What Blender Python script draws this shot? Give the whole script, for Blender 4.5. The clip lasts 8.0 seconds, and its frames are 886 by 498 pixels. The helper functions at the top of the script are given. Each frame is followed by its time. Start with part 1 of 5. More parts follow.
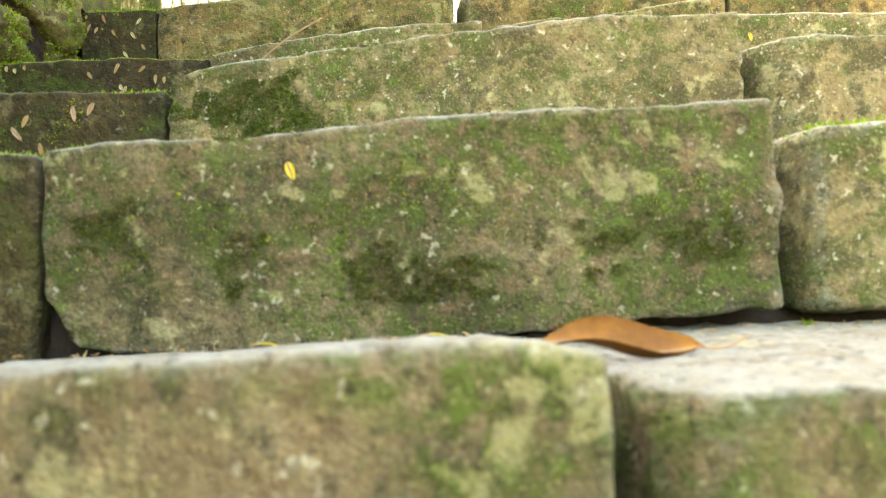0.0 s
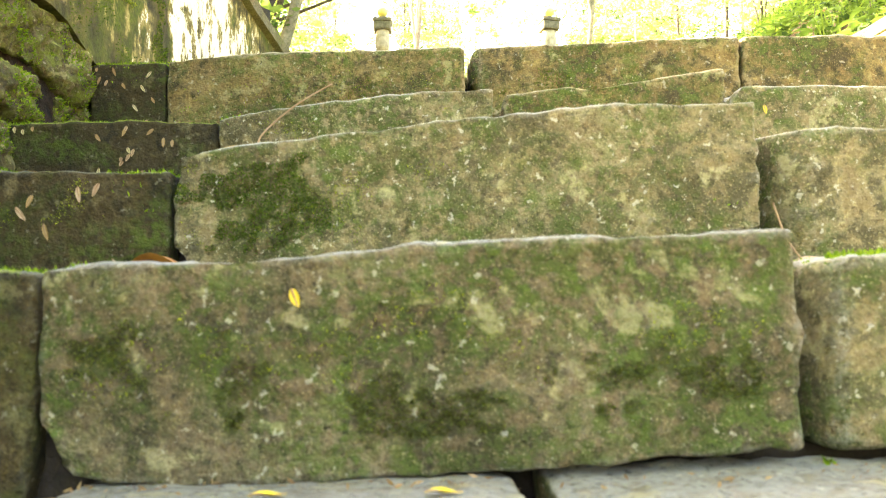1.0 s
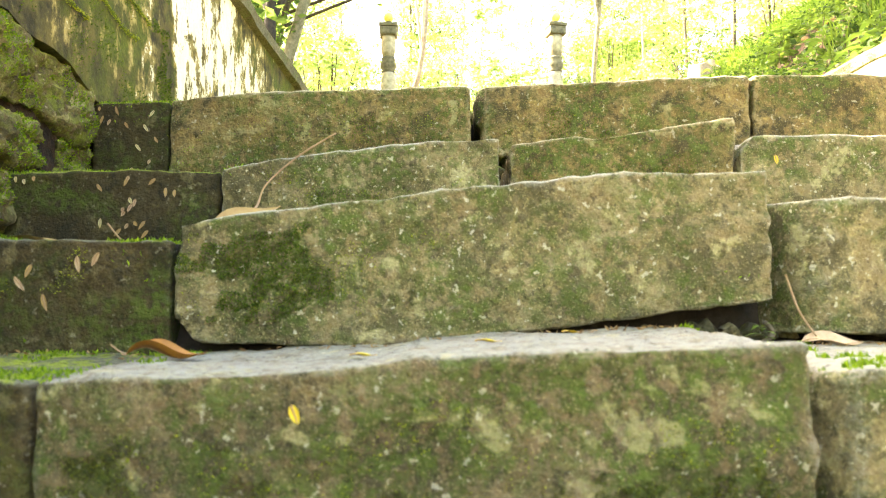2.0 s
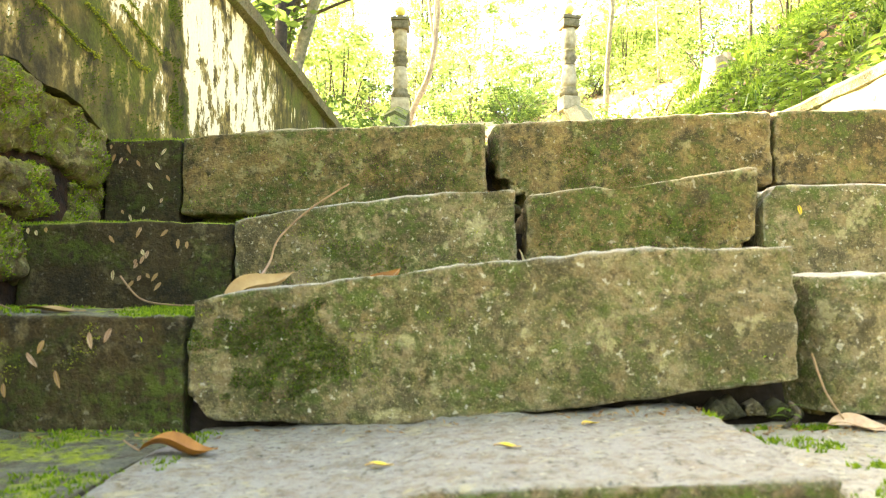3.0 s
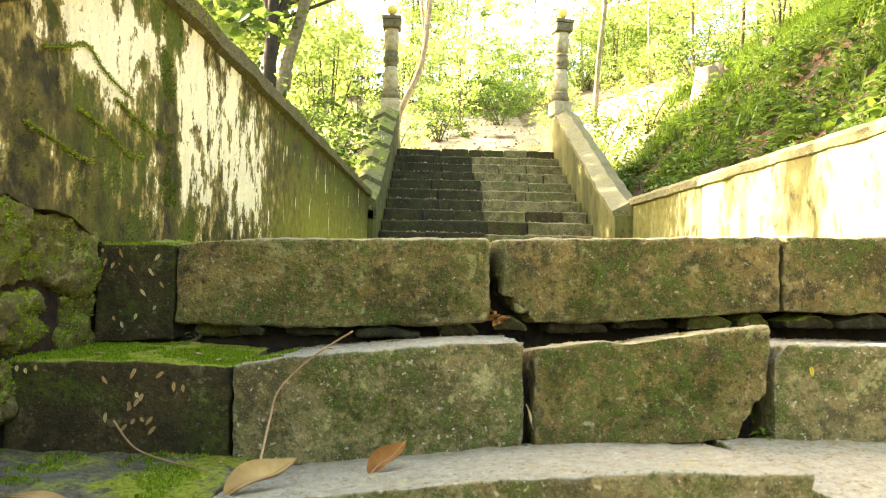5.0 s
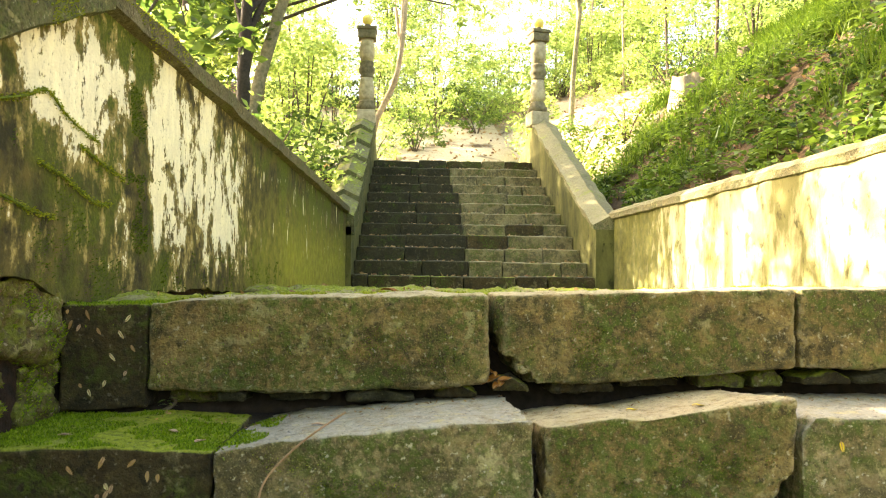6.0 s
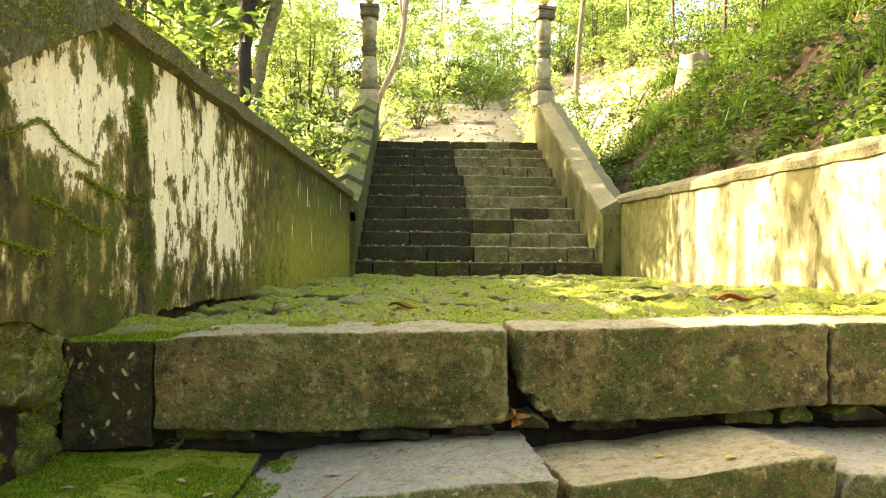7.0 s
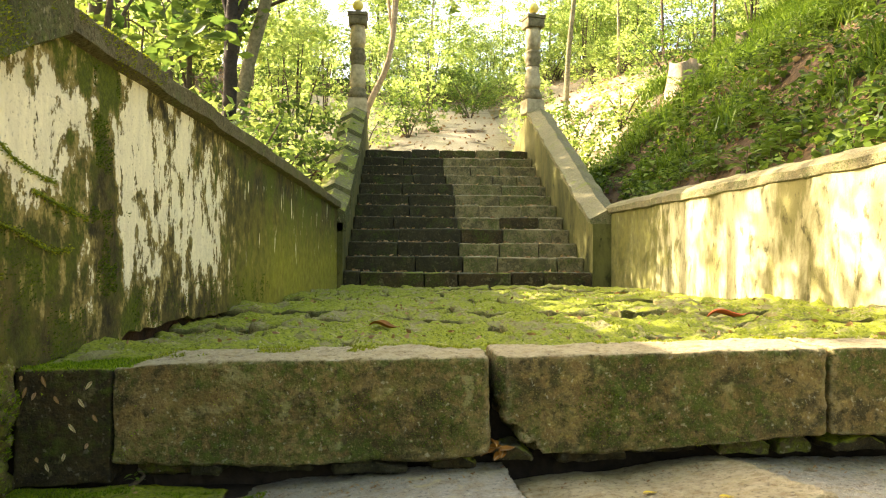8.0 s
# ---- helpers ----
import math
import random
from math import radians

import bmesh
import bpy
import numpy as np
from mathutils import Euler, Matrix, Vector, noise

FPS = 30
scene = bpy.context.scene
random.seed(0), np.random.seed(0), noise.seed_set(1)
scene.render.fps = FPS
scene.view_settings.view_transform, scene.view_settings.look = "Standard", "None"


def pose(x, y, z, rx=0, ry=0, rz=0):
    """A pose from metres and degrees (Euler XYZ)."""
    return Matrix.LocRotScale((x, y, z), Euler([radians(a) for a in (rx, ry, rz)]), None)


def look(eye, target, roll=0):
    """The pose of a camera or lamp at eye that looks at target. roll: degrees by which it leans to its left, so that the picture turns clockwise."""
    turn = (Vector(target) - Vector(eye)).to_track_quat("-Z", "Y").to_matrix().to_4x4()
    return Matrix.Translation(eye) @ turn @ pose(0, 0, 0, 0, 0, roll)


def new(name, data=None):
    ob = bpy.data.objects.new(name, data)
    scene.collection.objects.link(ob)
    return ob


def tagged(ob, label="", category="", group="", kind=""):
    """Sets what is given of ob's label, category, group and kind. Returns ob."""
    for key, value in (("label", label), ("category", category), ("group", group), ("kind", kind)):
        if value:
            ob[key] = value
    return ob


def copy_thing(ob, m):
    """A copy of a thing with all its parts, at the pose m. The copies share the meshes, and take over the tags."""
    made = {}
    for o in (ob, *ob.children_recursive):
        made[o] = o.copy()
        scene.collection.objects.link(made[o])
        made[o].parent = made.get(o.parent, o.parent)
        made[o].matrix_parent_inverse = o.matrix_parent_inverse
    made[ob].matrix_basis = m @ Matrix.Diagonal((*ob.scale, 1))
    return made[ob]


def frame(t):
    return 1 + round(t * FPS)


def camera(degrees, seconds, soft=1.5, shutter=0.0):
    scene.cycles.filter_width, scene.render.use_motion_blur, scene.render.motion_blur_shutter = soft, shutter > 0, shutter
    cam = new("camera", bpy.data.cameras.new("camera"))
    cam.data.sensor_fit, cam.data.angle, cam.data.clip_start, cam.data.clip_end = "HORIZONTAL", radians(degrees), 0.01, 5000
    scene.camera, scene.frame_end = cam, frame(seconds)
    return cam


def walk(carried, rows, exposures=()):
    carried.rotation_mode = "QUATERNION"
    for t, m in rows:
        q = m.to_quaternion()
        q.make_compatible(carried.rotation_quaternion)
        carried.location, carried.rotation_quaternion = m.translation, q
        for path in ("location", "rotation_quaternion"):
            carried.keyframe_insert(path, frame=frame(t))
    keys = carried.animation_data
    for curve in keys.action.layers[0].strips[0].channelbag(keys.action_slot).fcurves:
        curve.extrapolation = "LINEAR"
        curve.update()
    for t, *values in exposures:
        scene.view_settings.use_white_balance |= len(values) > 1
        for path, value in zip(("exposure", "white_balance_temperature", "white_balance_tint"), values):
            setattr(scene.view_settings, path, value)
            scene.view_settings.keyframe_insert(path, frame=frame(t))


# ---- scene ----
cam = camera(62.0, 8.0, 1.05)
cam.data.dof.use_dof, cam.data.dof.focus_distance, cam.data.dof.aperture_fstop = True, 3.2, 9.0
PATH = [
    (0, (0.007, -0.017, 0.107), (0.068, 1.979, 0.219), -1.1),
    (0.5, (0.01, -0.014, 0.155), (0.061, 1.981, 0.282), -0.5),
    (1, (0.007, -0.003, 0.213), (0.05, 1.99, 0.369), -0.1),
    (1.5, (0.018, 0.011, 0.265), (0.062, 2.002, 0.446), 0.2),
    (1.7, (0.01, 0.009, 0.286), (0.051, 2.001, 0.452), 0.1),
    (2.8, (0.008, 0.012, 0.414), (-0.006, 2.008, 0.549), 0.1),
    (3, (0.004, 0.022, 0.444), (-0.003, 2.019, 0.56), -0.1),
    (3.5, (-0.003, 0.033, 0.526), (-0.014, 2.03, 0.639), 0.2),
    (4, (-0.015, 0.046, 0.615), (-0.014, 2.044, 0.697), 0.2),
    (4.5, (-0.024, 0.041, 0.7), (-0.021, 2.039, 0.787), 1.0),
    (4.7, (-0.031, 0.037, 0.729), (-0.016, 2.036, 0.791), 1.2),
    (5.8, (-0.073, 0.136, 0.845), (0.023, 2.132, 0.921), 0.6),
    (6, (-0.084, 0.161, 0.878), (0.02, 2.157, 0.955), 0.5),
    (6.5, (-0.117, 0.208, 0.95), (-0.02, 2.205, 0.994), 0.1),
    (7, (-0.11, 0.233, 1.005), (-0.012, 2.23, 1.008), 0.3),
    (7.5, (-0.093, 0.265, 1.025), (0.023, 2.261, 1.053), -0.1),
    (8, (-0.08, 0.315, 1.034), (0.042, 2.311, 1.057), 0.2),
]

EXPOSURES = [(0.0, 4.8, 7200, 19), (1.0, 4.75, 7200, 19), (3.0, 4.4, 7300, 18), (4.5, 4.0, 7500, 17), (6.0, 3.65, 7700, 15), (7.0, 3.35, 7800, 15), (8.0, 3.05, 7800, 15)]
walk(cam, [(t, look(eye, target, roll)) for t, eye, target, roll in PATH], EXPOSURES)

# ---- light ----
SUN_FROM = Vector((-0.80, 0.40, 0.48)).normalized()
world = bpy.data.worlds.new("sky")
scene.world = world
world.use_nodes = True
sky = world.node_tree.nodes.new("ShaderNodeTexSky")
sky.sky_type = "NISHITA"
sky.sun_disc = False
sky.sun_elevation = math.asin(SUN_FROM.z)
sky.sun_rotation = math.atan2(SUN_FROM.x, SUN_FROM.y)
sky.dust_density, sky.air_density, sky.ozone_density = 4.0, 1.0, 0.6
back = world.node_tree.nodes["Background"]
back.inputs["Strength"].default_value = 0.115
world.node_tree.links.new(sky.outputs[0], back.inputs["Color"])
sun = new("sun", bpy.data.lights.new("sun", "SUN"))
sun.data.energy, sun.data.angle, sun.data.color = 3.0, radians(0.6), (1.0, 0.93, 0.8)
sun.matrix_world = look(SUN_FROM * 40, (0, 0, 0))


# ---- materials ----
def node(nt, kind, **values):
    n = nt.nodes.new(kind)
    for key, value in values.items():
        if key in n.inputs:
            if hasattr(value, "links"):
                nt.links.new(value, n.inputs[key])
            else:
                n.inputs[key].default_value = value
    return n


def noise_out(nt, vec, scale, detail=5.0, rough=0.6, distort=0.0):
    return node(nt, "ShaderNodeTexNoise", Vector=vec, Scale=scale, Detail=detail, Roughness=rough, Distortion=distort).outputs["Fac"]


def ramp(nt, fac, low, high):
    n = node(nt, "ShaderNodeMapRange", Value=fac)
    n.inputs["From Min"].default_value, n.inputs["From Max"].default_value = low, high
    return n.outputs["Result"]


def mix(nt, fac, a, b):
    n = nt.nodes.new("ShaderNodeMix")
    n.data_type = "RGBA"
    for i, value in ((0, fac), (6, a), (7, b)):
        if hasattr(value, "links"):
            nt.links.new(value, n.inputs[i])
        else:
            n.inputs[i].default_value = value if i == 0 else (*value, 1.0)
    return n.outputs[2]


def calc(nt, op, a, b=0.5):
    n = nt.nodes.new("ShaderNodeMath")
    n.operation = op
    for i, value in enumerate((a, b)):
        if hasattr(value, "links"):
            nt.links.new(value, n.inputs[i])
        else:
            n.inputs[i].default_value = value
    return n.outputs[0]


def start(name, rough=0.9):
    m = bpy.data.materials.new(name)
    m.use_nodes = True
    nt = m.node_tree
    bsdf = nt.nodes["Principled BSDF"]
    bsdf.inputs["Roughness"].default_value = rough
    bsdf.inputs["Specular IOR Level"].default_value = 0.25
    geo = nt.nodes.new("ShaderNodeNewGeometry")
    return m, nt, bsdf, geo


def bump(nt, bsdf, height, distance, strength=1.0):
    b = node(nt, "ShaderNodeBump", Height=height, Distance=distance, Strength=strength)
    nt.links.new(b.outputs[0], bsdf.inputs["Normal"])


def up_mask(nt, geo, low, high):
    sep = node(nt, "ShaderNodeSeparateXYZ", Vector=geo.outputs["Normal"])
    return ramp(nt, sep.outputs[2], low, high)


def stone_material(name, tan, dark, moss=0.5, lichen=0.5, moss_top=0.0, worn=(0.48, 0.43, 0.30), green=(0.075, 0.11, 0.014)):
    """Mottled sandstone: tan and brown grain, dark algae, olive moss, pale lichen; tops and edges bare and worn, and
    paled for sky light.
    """
    m, nt, bsdf, geo = start(name)
    rnd = node(nt, "ShaderNodeObjectInfo").outputs["Random"]
    shift = node(nt, "ShaderNodeCombineXYZ", X=calc(nt, "MULTIPLY", rnd, 7.0), Y=calc(nt, "MULTIPLY", rnd, 13.0), Z=rnd).outputs[0]
    add = nt.nodes.new("ShaderNodeVectorMath")
    nt.links.new(geo.outputs["Position"], add.inputs[0])
    nt.links.new(shift, add.inputs[1])
    p = add.outputs[0]
    patch, mid, mid2 = noise_out(nt, p, 8.0, 5.0, 0.6, 0.3), noise_out(nt, p, 34.0, 5.0, 0.68, 0.2), noise_out(nt, p, 58.0, 4.0, 0.65)
    fine, grit = noise_out(nt, p, 110.0, 4.0, 0.7), noise_out(nt, p, 300.0, 3.0, 0.7)
    brown = (tan[0] * 0.62, tan[1] * 0.55, tan[2] * 0.5)
    c = mix(nt, ramp(nt, mid, 0.40, 0.60), brown, tan)
    c = mix(nt, calc(nt, "MULTIPLY", ramp(nt, mid2, 0.53, 0.64), 0.5), c, (tan[0] * 1.4, tan[1] * 1.33, tan[2] * 1.2))
    shade = calc(nt, "MULTIPLY", ramp(nt, calc(nt, "ADD", calc(nt, "MULTIPLY", patch, 0.42), calc(nt, "MULTIPLY", mid, 0.58)), 0.46, 0.55), 0.92)
    c = mix(nt, shade, c, dark)
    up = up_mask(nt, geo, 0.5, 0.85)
    side = calc(nt, "SUBTRACT", 1.0, calc(nt, "MULTIPLY", up, 1.0 - moss_top))
    where = noise_out(nt, p, 4.2, 5.0, 0.62, 0.5)
    mossy = calc(nt, "MULTIPLY", ramp(nt, where, 0.58 - 0.22 * moss, 0.70 - 0.18 * moss), ramp(nt, mid2, 0.40, 0.54))
    tone = mix(nt, ramp(nt, mid, 0.38, 0.62), tuple(0.38 * v for v in green), tuple(1.15 * v for v in green))
    c = mix(nt, calc(nt, "MULTIPLY", calc(nt, "MULTIPLY", mossy, side), 0.8), c, tone)
    # Upward faces go paler: trodden wear, plus sky light put into the tone.
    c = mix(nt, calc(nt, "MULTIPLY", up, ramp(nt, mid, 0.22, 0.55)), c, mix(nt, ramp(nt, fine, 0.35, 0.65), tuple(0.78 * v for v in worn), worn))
    if moss_top:
        # Moss tone raised above its own, so mossy tops look sunlit.
        c = mix(nt, calc(nt, "MULTIPLY", up, ramp(nt, calc(nt, "ADD", calc(nt, "MULTIPLY", where, 0.6), calc(nt, "MULTIPLY", mid, 0.4)), 0.60 - 0.3 * moss_top, 0.66 - 0.3 * moss_top)), c, mix(nt, ramp(nt, fine, 0.3, 0.7), (0.10, 0.14, 0.007), (0.32, 0.35, 0.025)))
    blotch = calc(nt, "ADD", calc(nt, "MULTIPLY", noise_out(nt, p, 15.0, 3.0, 0.5, 0.6), 0.7), calc(nt, "MULTIPLY", mid2, 0.3))
    c = mix(nt, calc(nt, "MULTIPLY", ramp(nt, blotch, 0.585, 0.635), lichen), c, mix(nt, fine, (0.34, 0.28, 0.115), (0.50, 0.44, 0.23)))
    speck = ramp(nt, noise_out(nt, p, 85.0, 3.0, 0.55), 0.645, 0.685)
    c = mix(nt, calc(nt, "MULTIPLY", speck, lichen), c, (0.55, 0.50, 0.36))
    c = mix(nt, calc(nt, "MULTIPLY", ramp(nt, fine, 0.44, 0.30), 0.75), c, tuple(0.35 * v for v in dark))
    c = mix(nt, calc(nt, "MULTIPLY", ramp(nt, grit, 0.56, 0.72), 0.45), c, tuple(min(0.7, 1.9 * v) for v in tan))
    # Pale edge line: the sky light caught on rounded edges, painted in.
    rim_light = calc(nt, "MULTIPLY", calc(nt, "MULTIPLY", ramp(nt, geo.outputs["Pointiness"], 0.515, 0.575), ramp(nt, fine, 0.40, 0.55)), 0.5)
    c = mix(nt, calc(nt, "MULTIPLY", rim_light, 1.0 - moss_top), c, worn)
    nt.links.new(c, bsdf.inputs["Base Color"])
    h = calc(nt, "ADD", calc(nt, "ADD", calc(nt, "MULTIPLY", mid, 0.6), calc(nt, "MULTIPLY", fine, 0.45)), calc(nt, "MULTIPLY", grit, 0.12))
    bump(nt, bsdf, h, 0.016, 1.0)
    return m


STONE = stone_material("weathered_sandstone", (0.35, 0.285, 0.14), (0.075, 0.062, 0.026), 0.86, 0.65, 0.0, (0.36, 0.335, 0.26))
# Mossier stone, also darkened to paint the weaker light on the lowest courses.
STONE_MOSSY_SHADED = stone_material("shaded_mossy_sandstone", (0.25, 0.195, 0.105), (0.05, 0.042, 0.018), 0.9, 0.45, 0.0, (0.30, 0.282, 0.225))
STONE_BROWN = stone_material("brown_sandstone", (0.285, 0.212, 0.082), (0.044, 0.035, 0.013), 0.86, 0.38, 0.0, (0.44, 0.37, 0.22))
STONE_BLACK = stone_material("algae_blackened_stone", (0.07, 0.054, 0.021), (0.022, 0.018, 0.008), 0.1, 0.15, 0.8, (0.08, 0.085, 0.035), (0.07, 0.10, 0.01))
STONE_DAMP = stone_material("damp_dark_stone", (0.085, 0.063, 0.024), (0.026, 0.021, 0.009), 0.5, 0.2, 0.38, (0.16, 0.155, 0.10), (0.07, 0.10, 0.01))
# Darker copy of the step stone: shade on half the upper flight, as colour.
STONE_DARK = stone_material("shaded_step_stone", (0.062, 0.057, 0.026), (0.026, 0.024, 0.011), 0.25, 0.1, 0.0, (0.10, 0.09, 0.05))
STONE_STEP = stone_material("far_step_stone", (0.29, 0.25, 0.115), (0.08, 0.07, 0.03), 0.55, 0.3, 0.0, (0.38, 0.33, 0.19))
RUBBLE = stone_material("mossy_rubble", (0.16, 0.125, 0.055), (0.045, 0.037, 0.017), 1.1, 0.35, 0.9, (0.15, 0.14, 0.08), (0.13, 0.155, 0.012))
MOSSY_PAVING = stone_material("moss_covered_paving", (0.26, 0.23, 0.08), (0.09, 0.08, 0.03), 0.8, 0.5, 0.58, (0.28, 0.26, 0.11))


def plaster_material(name, grime=0.5, pale=(0.86, 0.80, 0.57), weathered_end=False, stretch=0.25):
    """Old limewash with algae runs: pale flakes left on a dark olive plaster. weathered_end: the stair wall's own stains,
    a mossy lower corner and run beside the bend, and greener plaster towards the upper steps."""
    m, nt, bsdf, geo = start(name)
    p = geo.outputs["Position"]
    mapn = node(nt, "ShaderNodeMapping", Vector=p)
    mapn.inputs["Scale"].default_value = (1.0, 1.0, stretch)
    run = mapn.outputs[0]
    mapb = node(nt, "ShaderNodeMapping", Vector=p)
    mapb.inputs["Scale"].default_value = (1.0, 1.0, min(1.0, 1.6 * stretch))
    streak, thin = noise_out(nt, mapb.outputs[0], 8.0, 7.0, 0.66, 0.5), noise_out(nt, run, 26.0, 5.0, 0.7, 0.3)
    broad = noise_out(nt, p, 2.2, 4.0, 0.55)
    fine, mid = noise_out(nt, p, 95.0, 4.0, 0.7), noise_out(nt, p, 18.0, 6.0, 0.65)
    under = mix(nt, ramp(nt, mid, 0.38, 0.62), (0.022, 0.02, 0.008), (0.10, 0.082, 0.022))
    under = mix(nt, ramp(nt, noise_out(nt, p, 3.1, 5.0, 0.6), 0.47, 0.60), under, mix(nt, ramp(nt, fine, 0.3, 0.7), (0.03, 0.042, 0.004), (0.10, 0.125, 0.010)))
    cover = calc(nt, "ADD", calc(nt, "MULTIPLY", streak, 0.52), calc(nt, "ADD", calc(nt, "MULTIPLY", broad, 0.22), calc(nt, "MULTIPLY", thin, 0.26)))
    if weathered_end:
        xyz = node(nt, "ShaderNodeSeparateXYZ", Vector=p)
        y, z = xyz.outputs[1], xyz.outputs[2]
        yw = calc(nt, "ADD", y, calc(nt, "MULTIPLY", calc(nt, "SUBTRACT", broad, 0.5), 0.5))
        corner = calc(nt, "MULTIPLY", ramp(nt, yw, 2.16, 2.06), calc(nt, "SUBTRACT", calc(nt, "MULTIPLY", ramp(nt, z, 1.08, 1.24), 0.115), 0.095))
        runs = calc(nt, "MULTIPLY", ramp(nt, calc(nt, "ABSOLUTE", calc(nt, "SUBTRACT", yw, 2.22)), 0.13, 0.03), -0.15)
        far = calc(nt, "SUBTRACT", calc(nt, "MULTIPLY", ramp(nt, yw, 3.05, 3.7), -0.13), calc(nt, "MULTIPLY", ramp(nt, z, 1.36, 1.50), 0.05))
        near = calc(nt, "MULTIPLY", calc(nt, "MULTIPLY", ramp(nt, yw, 2.22, 2.34), ramp(nt, yw, 3.7, 3.0)), calc(nt, "SUBTRACT", calc(nt, "MULTIPLY", ramp(nt, z, 0.86, 1.06), 0.12), 0.072))
        cover = calc(nt, "ADD", cover, calc(nt, "ADD", calc(nt, "ADD", corner, runs), calc(nt, "ADD", far, near)))
        green = calc(nt, "MULTIPLY", calc(nt, "MULTIPLY", ramp(nt, y, 3.0, 4.4), ramp(nt, z, 1.40, 1.0)), 0.7)
        under = mix(nt, green, under, mix(nt, ramp(nt, mid, 0.3, 0.7), (0.20, 0.195, 0.02), (0.36, 0.35, 0.045)))
    cover = calc(nt, "ADD", cover, calc(nt, "ADD", calc(nt, "MULTIPLY", mid, 0.22), calc(nt, "MULTIPLY", fine, 0.10)))
    cover = calc(nt, "ADD", calc(nt, "MULTIPLY", calc(nt, "SUBTRACT", cover, 0.66), 1.7), 0.66)
    edge = 0.585 + 0.14 * grime
    flakes = ramp(nt, cover, edge, edge + 0.018)
    tan = mix(nt, ramp(nt, mid, 0.35, 0.65), (0.12, 0.095, 0.026), (0.34, 0.27, 0.10))
    c = mix(nt, ramp(nt, cover, edge - 0.11, edge - 0.03), under, tan)
    paint = mix(nt, ramp(nt, noise_out(nt, run, 30.0, 5.0, 0.7), 0.3, 0.7), tuple(0.75 * v for v in pale), pale)
    c = mix(nt, flakes, c, paint)
    if weathered_end:
        slim = node(nt, "ShaderNodeMapping", Vector=p)
        slim.inputs["Scale"].default_value = (1.0, 1.0, 0.24)
        c = mix(nt, calc(nt, "MULTIPLY", ramp(nt, noise_out(nt, slim.outputs[0], 17.0, 4.0, 0.65), 0.65, 0.67), calc(nt, "MULTIPLY", ramp(nt, z, 0.95, 1.1), ramp(nt, y, 2.5, 2.8))), c, paint)
    c = mix(nt, calc(nt, "MULTIPLY", ramp(nt, fine, 0.42, 0.28), 0.6), c, (0.06, 0.05, 0.02))
    nt.links.new(c, bsdf.inputs["Base Color"])
    bump(nt, bsdf, calc(nt, "ADD", calc(nt, "MULTIPLY", flakes, 0.5), calc(nt, "ADD", calc(nt, "MULTIPLY", mid, 0.6), calc(nt, "MULTIPLY", fine, 0.3))), 0.008, 1.0)
    return m


PLASTER = plaster_material("peeling_limewash", 0.68, weathered_end=True, stretch=0.38)


def stained_material(name, pale, brown, algae_shade_end=False):
    """Limewash with broad soft vertical stains, deepened to paint tree shade, and a few dark flecks. The end by the
    upper steps can take olive algae with shade painted in.
    """
    m, nt, bsdf, geo = start(name)
    p = geo.outputs["Position"]
    mapn = node(nt, "ShaderNodeMapping", Vector=p)
    mapn.inputs["Scale"].default_value = (1.0, 1.0, 0.42)
    run = mapn.outputs[0]
    wide, narrow, mid, fine = noise_out(nt, run, 3.0, 6.0, 0.62, 0.5), noise_out(nt, run, 13.0, 6.0, 0.65, 0.4), noise_out(nt, p, 14.0, 6.0, 0.65), noise_out(nt, p, 90.0, 4.0, 0.7)
    c = mix(nt, ramp(nt, mid, 0.3, 0.7), tuple(0.82 * v for v in pale), pale)
    c = mix(nt, calc(nt, "MULTIPLY", ramp(nt, calc(nt, "ADD", calc(nt, "MULTIPLY", wide, 0.7), calc(nt, "MULTIPLY", narrow, 0.3)), 0.42, 0.58), 0.9), c, brown)
    c = mix(nt, calc(nt, "MULTIPLY", ramp(nt, calc(nt, "ADD", calc(nt, "MULTIPLY", narrow, 0.6), calc(nt, "MULTIPLY", mid, 0.4)), 0.56, 0.62), 0.75), c, tuple(0.35 * v for v in brown))
    if algae_shade_end:
        y = node(nt, "ShaderNodeSeparateXYZ", Vector=p).outputs[1]
        # Darkens the far end: tree shade painted together with the algae.
        end_shade = calc(nt, "ADD", ramp(nt, y, 5.2, 6.5), calc(nt, "MULTIPLY", calc(nt, "SUBTRACT", narrow, 0.5), 2.4))
        c = mix(nt, calc(nt, "MULTIPLY", ramp(nt, end_shade, 0.45, 0.75), 0.85), c, mix(nt, ramp(nt, mid, 0.35, 0.65), (0.075, 0.078, 0.016), (0.17, 0.16, 0.035)))
    c = mix(nt, calc(nt, "MULTIPLY", ramp(nt, fine, 0.40, 0.28), 0.5), c, tuple(0.3 * v for v in brown))
    nt.links.new(c, bsdf.inputs["Base Color"])
    bump(nt, bsdf, calc(nt, "ADD", calc(nt, "MULTIPLY", mid, 0.7), calc(nt, "MULTIPLY", fine, 0.3)), 0.008, 0.9)
    return m


PLASTER_PALE = stained_material("stained_shaded_limewash", (0.55, 0.50, 0.28), (0.11, 0.10, 0.024), True)
# Olive stained limewash whose tone is lowered to paint the shade on it.
CHEEK = stained_material("olive_stained_shaded_plaster", (0.15, 0.14, 0.04), (0.05, 0.054, 0.012))


